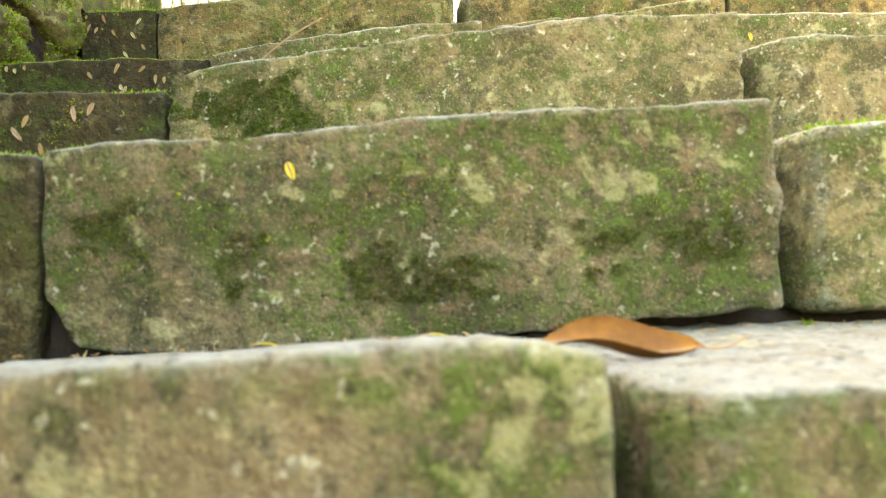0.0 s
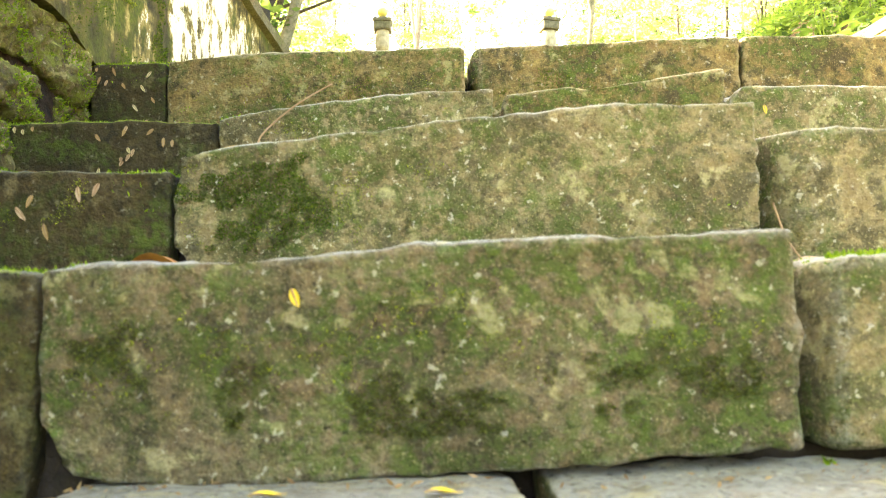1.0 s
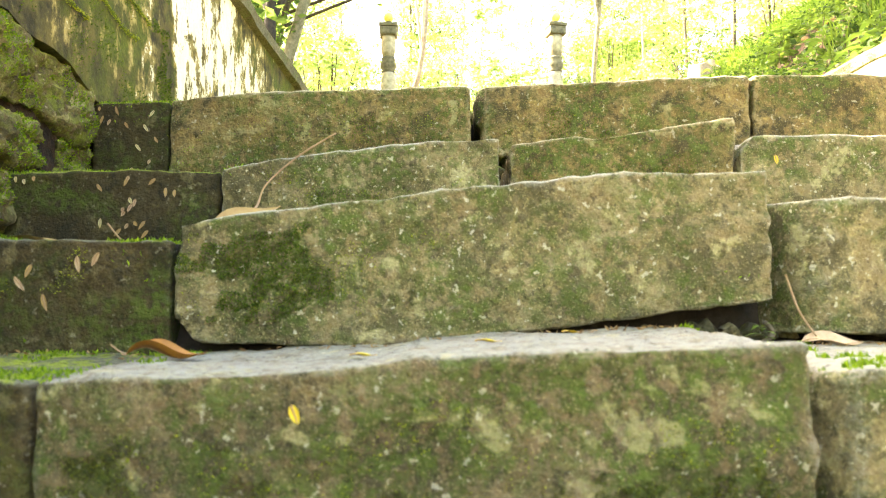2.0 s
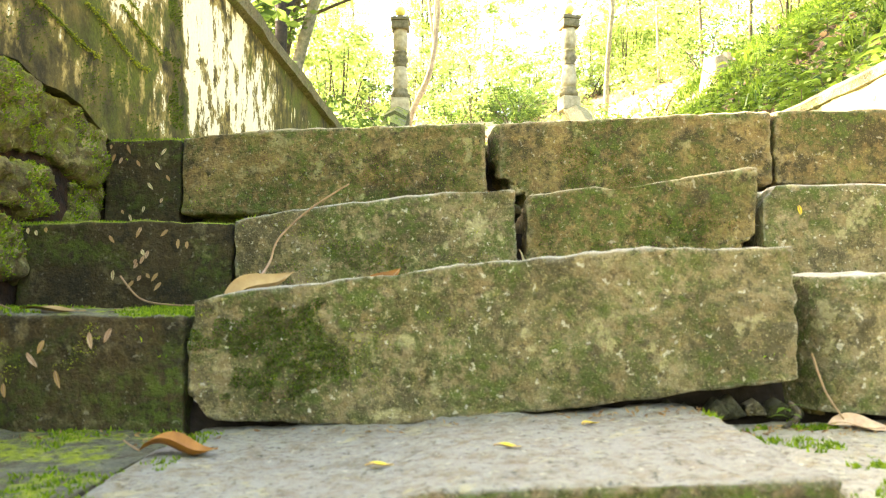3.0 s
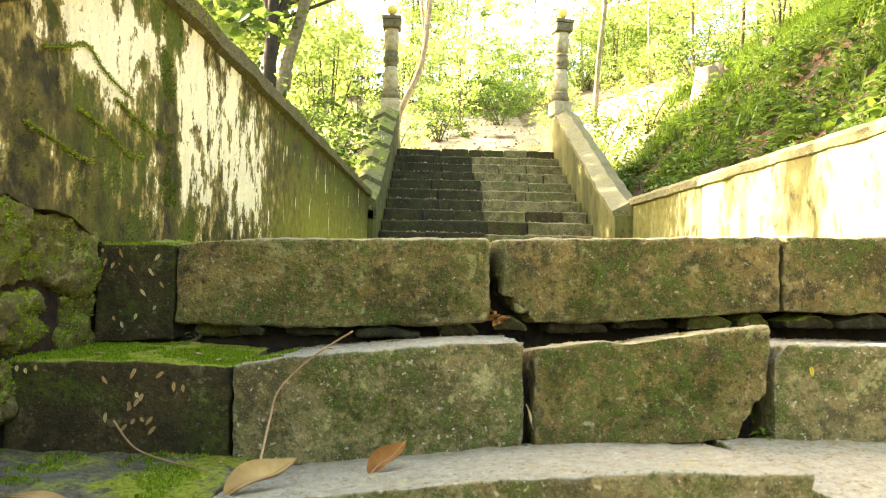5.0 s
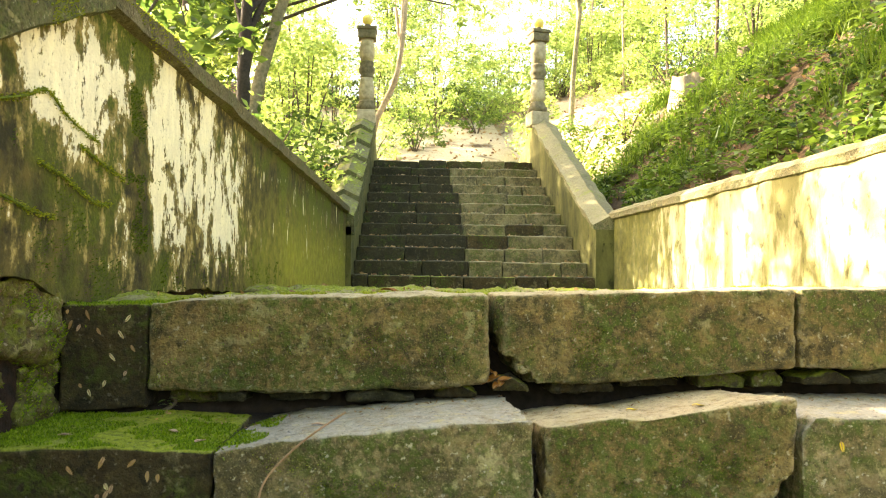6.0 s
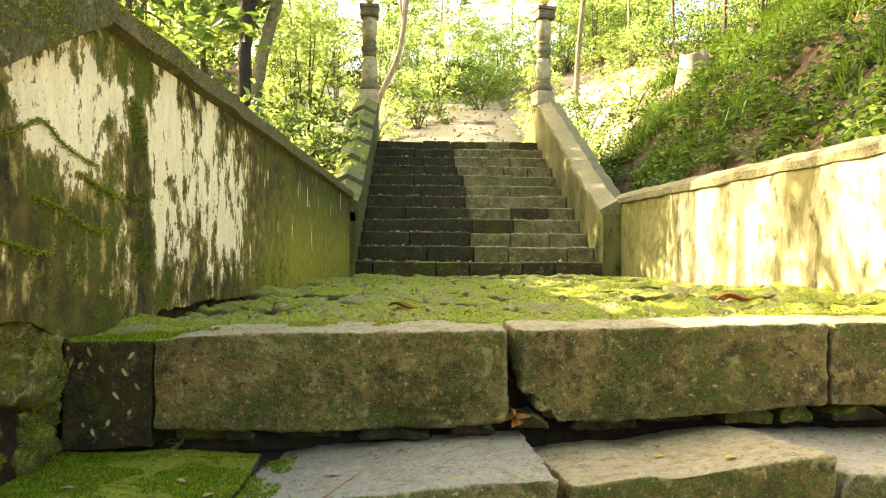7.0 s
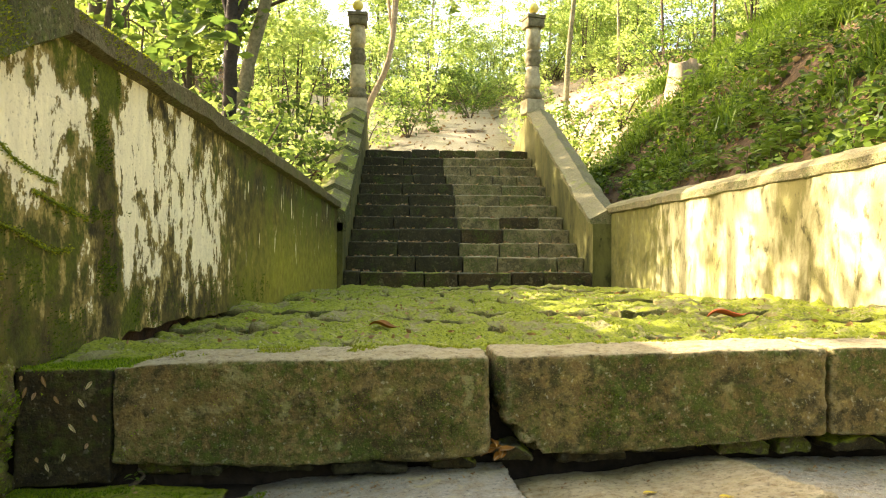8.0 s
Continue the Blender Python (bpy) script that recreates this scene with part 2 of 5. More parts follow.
def plain_material(name, a, b, scale=12.0, rough=0.9, relief=0.006, coarse=3.0):
    m, nt, bsdf, geo = start(name, rough)
    p = geo.outputs["Position"]
    n1, n2 = noise_out(nt, p, scale, 6.0, 0.65), noise_out(nt, p, coarse, 4.0, 0.6)
    c = mix(nt, ramp(nt, calc(nt, "ADD", calc(nt, "MULTIPLY", n1, 0.6), calc(nt, "MULTIPLY", n2, 0.4)), 0.36, 0.64), a, b)
    nt.links.new(c, bsdf.inputs["Base Color"])
    bump(nt, bsdf, n1, relief, 0.8)
    return m


COPING = stone_material("mossy_coping", (0.15, 0.13, 0.065), (0.055, 0.048, 0.02), 0.5, 0.25, 0.2, (0.20, 0.18, 0.10))
COPING_PALE = stone_material("weathered_coping", (0.23, 0.20, 0.09), (0.05, 0.046, 0.018), 0.7, 0.6, 0.15, (0.29, 0.26, 0.14))
COPING_GREEN = stone_material("green_coping", (0.11, 0.105, 0.04), (0.035, 0.034, 0.013), 0.9, 0.45, 0.4, (0.20, 0.19, 0.09))


def earth_material():
    """Brown leaf litter, with bare earth in patches on the slope above the steps, paled to paint sunlight there."""
    m, nt, bsdf, geo = start("leaf_litter_earth", 0.95)
    p = geo.outputs["Position"]
    xyz = node(nt, "ShaderNodeSeparateXYZ", Vector=p)
    n1, n2 = noise_out(nt, p, 25.0, 6.0, 0.65), noise_out(nt, p, 0.9, 5.0, 0.6, 0.4)
    c = mix(nt, ramp(nt, n1, 0.36, 0.64), (0.032, 0.02, 0.009), (0.12, 0.075, 0.033))
    area = calc(nt, "MULTIPLY", ramp(nt, calc(nt, "ABSOLUTE", calc(nt, "SUBTRACT", xyz.outputs[0], 0.6)), 5.0, 2.5), calc(nt, "MULTIPLY", ramp(nt, xyz.outputs[1], 10.8, 11.4), ramp(nt, xyz.outputs[1], 22.0, 18.0)))
    # Pale patches paint the sunlit ground of the clearing.
    bare = calc(nt, "MULTIPLY", area, ramp(nt, n2, 0.34, 0.44))
    c = mix(nt, bare, c, mix(nt, ramp(nt, n1, 0.3, 0.7), (0.38, 0.31, 0.19), (0.60, 0.51, 0.34)))
    nt.links.new(c, bsdf.inputs["Base Color"])
    bump(nt, bsdf, n1, 0.02, 0.8)
    return m


EARTH = earth_material()
PATH_SAND = plain_material("pale_sunlit_sand", (0.38, 0.31, 0.19), (0.60, 0.51, 0.34), 10.0, 0.95, 0.02)
DIRT = plain_material("damp_joint_soil", (0.015, 0.011, 0.007), (0.045, 0.032, 0.02), 40.0, 0.95, 0.01)
BARK = plain_material("tree_bark", (0.05, 0.038, 0.022), (0.14, 0.11, 0.07), 30.0, 0.95, 0.02, 6.0)
BARK_MOSSY = plain_material("mossy_grey_bark", (0.09, 0.085, 0.04), (0.30, 0.26, 0.15), 24.0, 0.95, 0.02, 5.0)
BARK_DARK = plain_material("dark_bark", (0.02, 0.016, 0.011), (0.06, 0.048, 0.03), 30.0, 0.95, 0.02, 6.0)
BARK_PALE = plain_material("pale_bark", (0.20, 0.15, 0.09), (0.42, 0.33, 0.21), 22.0, 0.9, 0.01, 5.0)
POST_STONE = plain_material("weathered_post_stone", (0.26, 0.22, 0.12), (0.55, 0.47, 0.29), 16.0, 0.85, 0.006, 5.0)
POST_DARK = plain_material("blackened_post_stone", (0.09, 0.08, 0.04), (0.26, 0.22, 0.12), 20.0, 0.85, 0.006)
BROKEN = plain_material("broken_masonry", (0.012, 0.008, 0.005), (0.055, 0.03, 0.014), 30.0, 0.95, 0.02)


def leaf_material(name, a, b, through_light=0.55, rough=0.5):
    m, nt, bsdf, geo = start(name, rough)
    rnd = geo.outputs["Random Per Island"]
    c = mix(nt, rnd, a, b)
    nt.links.new(c, bsdf.inputs["Base Color"])
    tr = node(nt, "ShaderNodeBsdfTranslucent", Color=mix(nt, rnd, tuple(2.2 * v for v in a), tuple(2.2 * v for v in b)))
    ms = node(nt, "ShaderNodeMixShader", Fac=through_light)
    nt.links.new(bsdf.outputs[0], ms.inputs[1])
    nt.links.new(tr.outputs[0], ms.inputs[2])
    nt.links.new(ms.outputs[0], nt.nodes["Material Output"].inputs["Surface"])
    return m


LEAF = leaf_material("sunlit_leaves", (0.11, 0.17, 0.04), (0.28, 0.33, 0.085), 0.65)
LEAF_DARK = leaf_material("deep_green_leaves", (0.03, 0.06, 0.012), (0.09, 0.13, 0.02))
LEAF_GRASS = leaf_material("grass_blades", (0.04, 0.085, 0.008), (0.12, 0.175, 0.017), 0.3)
LEAF_FERN = leaf_material("fern_green", (0.013, 0.034, 0.006), (0.125, 0.19, 0.021), 0.3)
LEAF_DRY = leaf_material("dry_fallen_leaves", (0.16, 0.08, 0.03), (0.38, 0.24, 0.10), 0.1)
LEAF_BROWN = plain_material("brown_dead_leaf", (0.14, 0.05, 0.006), (0.34, 0.14, 0.018), 30.0, 0.55, 0.001, 12.0)
LEAF_TAN = plain_material("tan_dead_leaf", (0.26, 0.15, 0.05), (0.42, 0.28, 0.11), 30.0, 0.6, 0.001, 12.0)
LEAF_YELLOW = plain_material("yellow_leaf", (0.55, 0.38, 0.02), (0.7, 0.52, 0.04), 40.0, 0.5, 0.001)
LEAF_RED = plain_material("red_leaf", (0.36, 0.07, 0.02), (0.5, 0.13, 0.04), 40.0, 0.5, 0.001)
LEAF_PINK = plain_material("faded_leaflet", (0.30, 0.17, 0.09), (0.55, 0.40, 0.25), 60.0, 0.6, 0.0005)
LEAF_CREAM = plain_material("cream_leaflet", (0.42, 0.36, 0.16), (0.62, 0.56, 0.32), 60.0, 0.6, 0.0005)
TWIG = plain_material("dry_twig", (0.24, 0.14, 0.07), (0.40, 0.26, 0.14), 40.0, 0.8, 0.001)
MOSS = plain_material("bright_moss", (0.09, 0.16, 0.008), (0.26, 0.34, 0.02), 120.0, 1.0, 0.01, 12.0)
GLOBE = plain_material("yellowed_opal_glass", (0.75, 0.60, 0.12), (0.8, 0.68, 0.2), 8.0, 0.2, 0.0)


# ---- mesh helpers ----
def mesh_of(name, verts, faces, material, smooth=True):
    me = bpy.data.meshes.new(name)
    me.from_pydata(verts, [], faces)
    me.materials.append(material)
    if smooth:
        me.polygons.foreach_set("use_smooth", [True] * len(me.polygons))
    me.update()
    return me


def part(name, data, parent=None, label="", m=None):
    """A mesh under a thing or a part; m: its pose within the parent."""
    ob = new(name, data)
    if parent is not None:
        ob.parent = parent
    if m is not None:
        ob.matrix_basis = m
    if label:
        tagged(ob, label)
    return ob


def thing(name, label, category, data=None, m=None, kind="", group=""):
    ob = new(name, data)
    if m is not None:
        ob.matrix_basis = m
    return tagged(ob, label, category, group, kind)


def steps_between(a, b, pitch, edge):
    """Grid values from a to b with extra lines near both ends."""
    n = max(2, int((b - a) / pitch))
    e = min(edge, (b - a) * 0.3)
    inner = [a + e + (b - a - 2 * e) * i / n for i in range(n + 1)]
    return [a, a + e * 0.35, a + e * 0.7] + inner + [b - e * 0.7, b - e * 0.35, b]


def along(profile, u):
    """Piecewise line through (u, value) pairs."""
    for (u0, v0), (u1, v1) in zip(profile, profile[1:]):
        if u <= u1:
            return v0 + (v1 - v0) * max(0.0, (u - u0)) / max(1e-6, u1 - u0)
    return profile[-1][1]


def block(name, material, x0, x1, front, depth, bottom, top, seed=0, pitch=0.02, radius=0.009, rough=0.006, chip=None, lean=0.0, fall=0.0):
    """A hewn block with rounded, uneven edges. front, bottom, top: values at its ends, or (u, value) pairs along it.
    chip: (side, low, size) knocks a corner off an end."""
    def prof(p):
        return p if isinstance(p[0], tuple) else ((0.0, p[0]), (1.0, p[1]))
    front, bottom, top = prof(front), prof(bottom), prof(top)
    high = max(v for _, v in top) - min(v for _, v in bottom)
    us, vs, ws = (steps_between(0.0, size, pitch, radius * 1.6) for size in (x1 - x0, depth, high))
    index, verts, faces = {}, [], []
    size = Vector((x1 - x0, depth, high))
    off = Vector((seed * 3.7, seed * 1.9, seed * 5.3))

    def place(i, j, k):
        if (i, j, k) in index:
            return index[i, j, k]
        p = Vector((us[i], vs[j], ws[k]))
        c = size / 2
        r = radius * max(0.3, 0.75 + 0.6 * noise.noise(p * 7 + off) + 0.5 * noise.noise(p * 28 + off))
        inner = Vector([max(r, min(s - r, v)) for v, s in zip(p, size)])
        d = p - inner
        n = d.normalized() if d.length > 1e-9 else Vector((0, 0, 0))
        if d.length > r:
            p = inner + n * r
        amount = rough * (noise.fractal(p * 6 + off, 0.9, 2.1, 3) * 1.1 + 0.6 * noise.fractal(p * 34 + off, 0.8, 2.0, 3))
        p = p + n * amount
        u, w = p.x / size.x, p.z / size.z
        x = x0 + p.x
        if chip:
            side, low, cut = chip
            du = (size.x - p.x) if side > 0 else p.x
            dw = p.z if low else size.z - p.z
            over = cut * (1 + 0.5 * noise.noise(p * 22 + off)) - du - dw * 0.8
            if over > 0 and p.y < cut * 2.2:
                x -= side * over * 0.55
                w += (1 if low else -1) * over * 0.55 / size.z
        z0, z1 = along(bottom, u), along(top, u)
        index[i, j, k] = len(verts)
        verts.append((x, along(front, u) + p.y + lean * (w - 0.5), z0 + (z1 - z0) * w - fall * w * max(0.0, p.y / depth)))
        return index[i, j, k]

    nu, nv, nw = len(us) - 1, len(vs) - 1, len(ws) - 1
    for i in range(nu):
        for k in range(nw):
            faces.append([place(i, 0, k), place(i + 1, 0, k), place(i + 1, 0, k + 1), place(i, 0, k + 1)])
            faces.append([place(i, nv, k), place(i, nv, k + 1), place(i + 1, nv, k + 1), place(i + 1, nv, k)])
        for j in range(nv):
            faces.append([place(i, j, nw), place(i + 1, j, nw), place(i + 1, j + 1, nw), place(i, j + 1, nw)])
            faces.append([place(i, j, 0), place(i, j + 1, 0), place(i + 1, j + 1, 0), place(i + 1, j, 0)])
    for j in range(nv):
        for k in range(nw):
            faces.append([place(0, j, k), place(0, j, k + 1), place(0, j + 1, k + 1), place(0, j + 1, k)])
            faces.append([place(nu, j, k), place(nu, j + 1, k), place(nu, j + 1, k + 1), place(nu, j, k + 1)])
    return mesh_of(name, verts, faces, material)


def lathe(name, profile, material, sides=20):
    verts, faces = [], []
    for r, z in profile:
        for s in range(sides):
            a = 2 * math.pi * s / sides
            verts.append((r * math.cos(a), r * math.sin(a), z))
    for i in range(len(profile) - 1):
        for s in range(sides):
            a, b = i * sides + s, i * sides + (s + 1) % sides
            faces.append((a, b, b + sides, a + sides))
    faces.append(tuple(reversed(range(sides))))
    faces.append(tuple(range((len(profile) - 1) * sides, len(profile) * sides)))
    return mesh_of(name, verts, faces, material)


def tube(name, points, radii, material, sides=8, wobble=0.0):
    verts, faces = [], []
    pts = [Vector(p) for p in points]
    for i, p in enumerate(pts):
        d = (pts[min(i + 1, len(pts) - 1)] - pts[max(i - 1, 0)]).normalized()
        a = d.cross(Vector((0.3, 1, 0.1))).normalized()
        b = d.cross(a)
        r = radii[0] + (radii[1] - radii[0]) * i / (len(pts) - 1)
        for s in range(sides):
            t = 2 * math.pi * s / sides
            q = r * (1 + wobble * noise.noise(p * 5 + Vector((s, 0, 0))))
            verts.append(p + (a * math.cos(t) + b * math.sin(t)) * q)
    for i in range(len(pts) - 1):
        for s in range(sides):
            a, b = i * sides + s, i * sides + (s + 1) % sides
            faces.append((a, b, b + sides, a + sides))
    faces.append(tuple(range(sides)))
    faces.append(tuple(range((len(pts) - 1) * sides, len(pts) * sides)))
    return mesh_of(name, verts, faces, material)


def curve_points(points, n=14):
    """A smooth line through a few points."""
    pts = [Vector(p) for p in points]
    out = []
    for i in range(len(pts) - 1):
        p0, p1, p2, p3 = pts[max(i - 1, 0)], pts[i], pts[i + 1], pts[min(i + 2, len(pts) - 1)]
        for k in range(n):
            t = k / n
            out.append(0.5 * (2 * p1 + (p2 - p0) * t + (2 * p0 - 5 * p1 + 4 * p2 - p3) * t * t + (3 * p1 - p0 - 3 * p2 + p3) * t ** 3))
    return out + [pts[-1]]


def leaves_mesh(name, centres, size, material, seed, droop=0.3, slim=0.45):
    """Many small folded leaves, one round each centre (rows of x, y, z)."""
    g = np.random.default_rng(seed)
    c = np.asarray(centres, dtype=float)
    n = len(c)
    d = g.normal(size=(n, 3))
    d[:, 2] = d[:, 2] * 0.5 - droop
    d /= np.linalg.norm(d, axis=1)[:, None]
    s = g.normal(size=(n, 3))
    s -= (s * d).sum(1)[:, None] * d
    s /= np.linalg.norm(s, axis=1)[:, None]
    nrm = np.cross(d, s)
    long = size * g.uniform(0.55, 1.3, n)[:, None]
    base, tip = c - d * long * 0.5, c + d * long * 0.5
    mid = c - d * long * 0.08
    left, right = mid + s * long * slim * 0.5 + nrm * long * 0.08, mid - s * long * slim * 0.5 + nrm * long * 0.08
    verts = np.stack([base, left, tip, right], axis=1).reshape(-1, 3)
    i = np.arange(n) * 4
    faces = np.stack([np.stack([i, i + 2, i + 1], 1), np.stack([i, i + 3, i + 2], 1)], 1).reshape(-1, 3)
    me = bpy.data.meshes.new(name)
    me.vertices.add(len(verts))
    me.vertices.foreach_set("co", verts.ravel())
    me.loops.add(faces.size)
    me.loops.foreach_set("vertex_index", faces.ravel().astype(np.int32))
    me.polygons.add(len(faces))
    me.polygons.foreach_set("loop_start", np.arange(len(faces), dtype=np.int32) * 3)
    me.update(calc_edges=True)
    me.materials.append(material)
    return me


def clumps(seed, n_clumps, per, spread, clump_r, centre=(0, 0, 0), hollow=0.3):
    """Leaf centres gathered into clumps inside an uneven ellipsoid."""
    g = np.random.default_rng(seed)
    d = g.normal(size=(n_clumps, 3))
    d /= np.linalg.norm(d, axis=1)[:, None]
    k = d * (hollow + (1 - hollow) * g.random((n_clumps, 1)) ** 0.6) * np.asarray(spread) + np.asarray(centre)
    r = clump_r * g.uniform(0.5, 1.3, (n_clumps, 1))
    pts = np.repeat(k, per, 0) + g.normal(size=(n_clumps * per, 3)) * np.repeat(r, per, 0) * (0.6, 0.6, 0.4)
    return pts


# ---- ground ----
def ground_height(x, y):
    if -1.0 < x < 2.2:
        z = along(((-30, -3.5), (-6, -3.5), (0.3, -0.35), (1.7, 0.45), (7.3, 0.5), (7.5, 0.6), (10.6, 2.3), (10.8, 2.46), (30, 3.2), (200, 9)), y)
    elif x <= -1.0:
        z = along(((-30, -3.2), (-6, -3.2), (1.9, 0.95), (5.5, 1.1), (8, 1.5), (11, 2.45), (30, 3.4), (200, 9)), y) + 0.12 * min(12, -1.0 - x)
    else:
        d = x - 2.2
        rise = along(((0, 0.0), (0.7, 0.6), (1.5, 1.6), (2.6, 2.35), (3.4, 2.85), (6, 4.1), (10, 5.2), (30, 7.0), (200, 10)), d)
        near = along(((-30, -3.3), (-6, -3.3), (1.9, 0.95), (4, 1.38), (8, 1.42), (11, 1.75), (16, 2.3), (30, 3.0), (200, 8.5)), y)
        z = near + rise * along(((-10, 0.9), (5, 1.0), (12, 1.0), (18, 0.5), (40, 0.3)), y)
    z += along(((12, 0.0), (13.5, 0.25), (19, 2.1), (30, 4.6), (200, 8)), y)
    if x < -1.0 or x > 2.2 or y > 10.9:
        z += 0.10 * noise.fractal(Vector((x * 0.7, y * 0.7, 0)), 1.0, 2.0, 4) * min(1.0, 0.3 + abs(x - 0.6) * 0.1)
    return z


gx = [-300, -150, -80, -40, -25, -16] + [-10 + 0.5 * i for i in range(18)] + [-1.02, -0.95, 0, 1, 2.15, 2.25] + [2.5 + 0.25 * i for i in range(30)] + [10.5 + i for i in range(6)] + [20, 30, 50, 90, 160, 300]
gy = [-300, -120, -60, -30, -18, -10, -6, -4, -2, -1, 0, 1] + [1.7 + 0.35 * i for i in range(50)] + [20 + 1.2 * i for i in range(18)] + [46, 55, 70, 100, 150, 200, 320]
verts = [(x, y, ground_height(x, y)) for y in gy for x in gx]
faces = [(j * len(gx) + i, j * len(gx) + i + 1, (j + 1) * len(gx) + i + 1, (j + 1) * len(gx) + i) for j in range(len(gy) - 1) for i in range(len(gx) - 1)]
thing("ground", "leaf-littered brown forest earth rising into a steep bank", "ground", mesh_of("ground", verts, faces, EARTH), kind="structure")


# ---- lower flight of stone steps ----
lower = thing("staircase", "old worn stone steps of long mossy sandstone blocks", "stairs", kind="structure")
core_pts = ((-1.6, -1.3), (-1.1, -0.9), (0.32, -0.34), (0.36, -0.06), (0.72, -0.04), (0.74, 0.14), (1.10, 0.16), (1.12, 0.36), (1.48, 0.38), (1.5, 0.56), (1.85, 0.57), (1.9, 0.73), (2.1, 0.73), (2.1, -1.0))
verts = [(x, y, z) for x in (-0.84, 2.12) for y, z in core_pts]
n = len(core_pts)
faces = [(i, i + 1, i + 1 + n, i + n) for i in range(n - 1)] + [tuple(reversed(range(n))), tuple(range(n, 2 * n))]
part("earth_core", mesh_of("earth_core", verts, faces, DIRT, False), lower, "dark damp soil and rubble packed behind the steps")


def step_block(material, label="", **k):
    return part("stone_block", block("stone_block", material, **k), lower, label)


# first course
step_block(STONE_MOSSY_SHADED, "worn sandstone block with a rounded pale nosing", x0=-0.31, x1=0.087, front=(0.303, 0.292), depth=0.42, fall=0.024, rough=0.004, bottom=(-0.13, -0.12), top=((0, 0.072), (0.35, 0.077), (0.9, 0.085), (1, 0.08)), seed=1, pitch=0.014)
step_block(STONE_MOSSY_SHADED, x0=0.111, x1=0.82, front=((0, 0.32), (0.03, 0.296), (1, 0.285)), depth=0.42, bottom=(-0.13, -0.12), top=((0, 0.060), (0.2, 0.066), (1, 0.074)), seed=2, pitch=0.014)
step_block(STONE_DAMP, "sunken dark block under leaf crumbs", x0=-0.86, x1=-0.32, front=(0.33, 0.32), depth=0.40, bottom=(-0.15, -0.15), top=(0.028, 0.032), seed=3)
step_block(STONE, x0=0.83, x1=1.5, front=(0.285, 0.28), depth=0.42, bottom=(-0.13, -0.12), top=(0.075, 0.08), seed=4, pitch=0.04)
step_block(STONE, x0=1.51, x1=2.1, front=(0.28, 0.28), depth=0.42, bottom=(-0.13, -0.12), top=(0.08, 0.08), seed=5, pitch=0.04)
# second course: one long block tilting up to its gap
step_block(STONE_MOSSY_SHADED, "long sandstone block blotched with moss and lichen", x0=-0.352, x1=0.346, front=((0, 0.692), (0.15, 0.676), (1, 0.664)), depth=0.42, bottom=((0, 0.058), (0.2, 0.05), (0.55, 0.060), (1, 0.084)), top=((0, 0.249), (0.3, 0.259), (0.42, 0.263), (0.5, 0.273), (1, 0.284)), seed=6, pitch=0.012, chip=(-1, True, 0.05))
step_block(STONE_DAMP, "algae-darkened block topped with a little moss", x0=-0.84, x1=-0.362, front=(0.715, 0.700), depth=0.38, bottom=(0.03, 0.03), top=(0.245, 0.246), seed=7)
step_block(STONE, "set-back sandstone block beside an open joint", x0=0.374, x1=0.98, front=((0, 0.71), (0.03, 0.676), (1, 0.655)), depth=0.40, bottom=(0.08, 0.085), top=((0, 0.258), (0.12, 0.264), (1, 0.266)), seed=8, pitch=0.016, radius=0.016)
step_block(STONE, x0=0.99, x1=1.6, front=(0.66, 0.65), depth=0.40, bottom=(0.08, 0.085), top=(0.268, 0.27), seed=9, pitch=0.04)
step_block(STONE, x0=1.61, x1=2.1, front=(0.65, 0.65), depth=0.40, bottom=(0.08, 0.085), top=(0.27, 0.27), seed=10, pitch=0.04)
# third course
step_block(STONE, "long sandstone block lifted at one end", x0=-0.358, x1=0.480, front=((0, 1.068), (0.3, 1.052), (1, 1.022)), depth=0.42, bottom=((0, 0.268), (0.08, 0.262), (0.3, 0.258), (0.55, 0.275), (1, 0.325)), top=((0, 0.434), (0.05, 0.442), (0.15, 0.452), (0.5, 0.488), (0.75, 0.502), (1, 0.508)), fall=0.052, seed=11, pitch=0.012, chip=(-1, True, 0.035))
step_block(STONE_DAMP, "dark algae-stained block with a mossy lip", x0=-0.845, x1=-0.366, front=(1.085, 1.072), depth=0.38, bottom=(0.225, 0.235), top=(0.415, 0.412), seed=12, pitch=0.015)
step_block(STONE, "pale sandstone block set back behind a dark joint", x0=0.492, x1=1.1, front=((0, 1.13), (0.05, 1.04), (0.10, 1.012), (1, 1.0)), depth=0.40, bottom=(0.275, 0.28), top=((0, 0.466), (0.2, 0.468), (1, 0.47)), seed=13, pitch=0.014, radius=0.012)
step_block(STONE, x0=1.11, x1=1.6, front=(1.0, 1.0), depth=0.40, bottom=(0.275, 0.28), top=(0.472, 0.475), seed=14, pitch=0.04)
step_block(STONE, x0=1.61, x1=2.1, front=(1.0, 1.0), depth=0.40, bottom=(0.275, 0.28), top=(0.475, 0.475), seed=15, pitch=0.04)
# fourth course
step_block(STONE, "mossy sandstone block with a pale worn tread", x0=-0.402, x1=0.138, front=((0, 1.43), (0.5, 1.41), (1, 1.405)), depth=0.42, bottom=((0, 0.392), (0.5, 0.408), (1, 0.44)), top=((0, 0.582), (0.2, 0.602), (0.5, 0.618), (0.8, 0.634), (1, 0.638)), fall=0.02, seed=16, pitch=0.012)
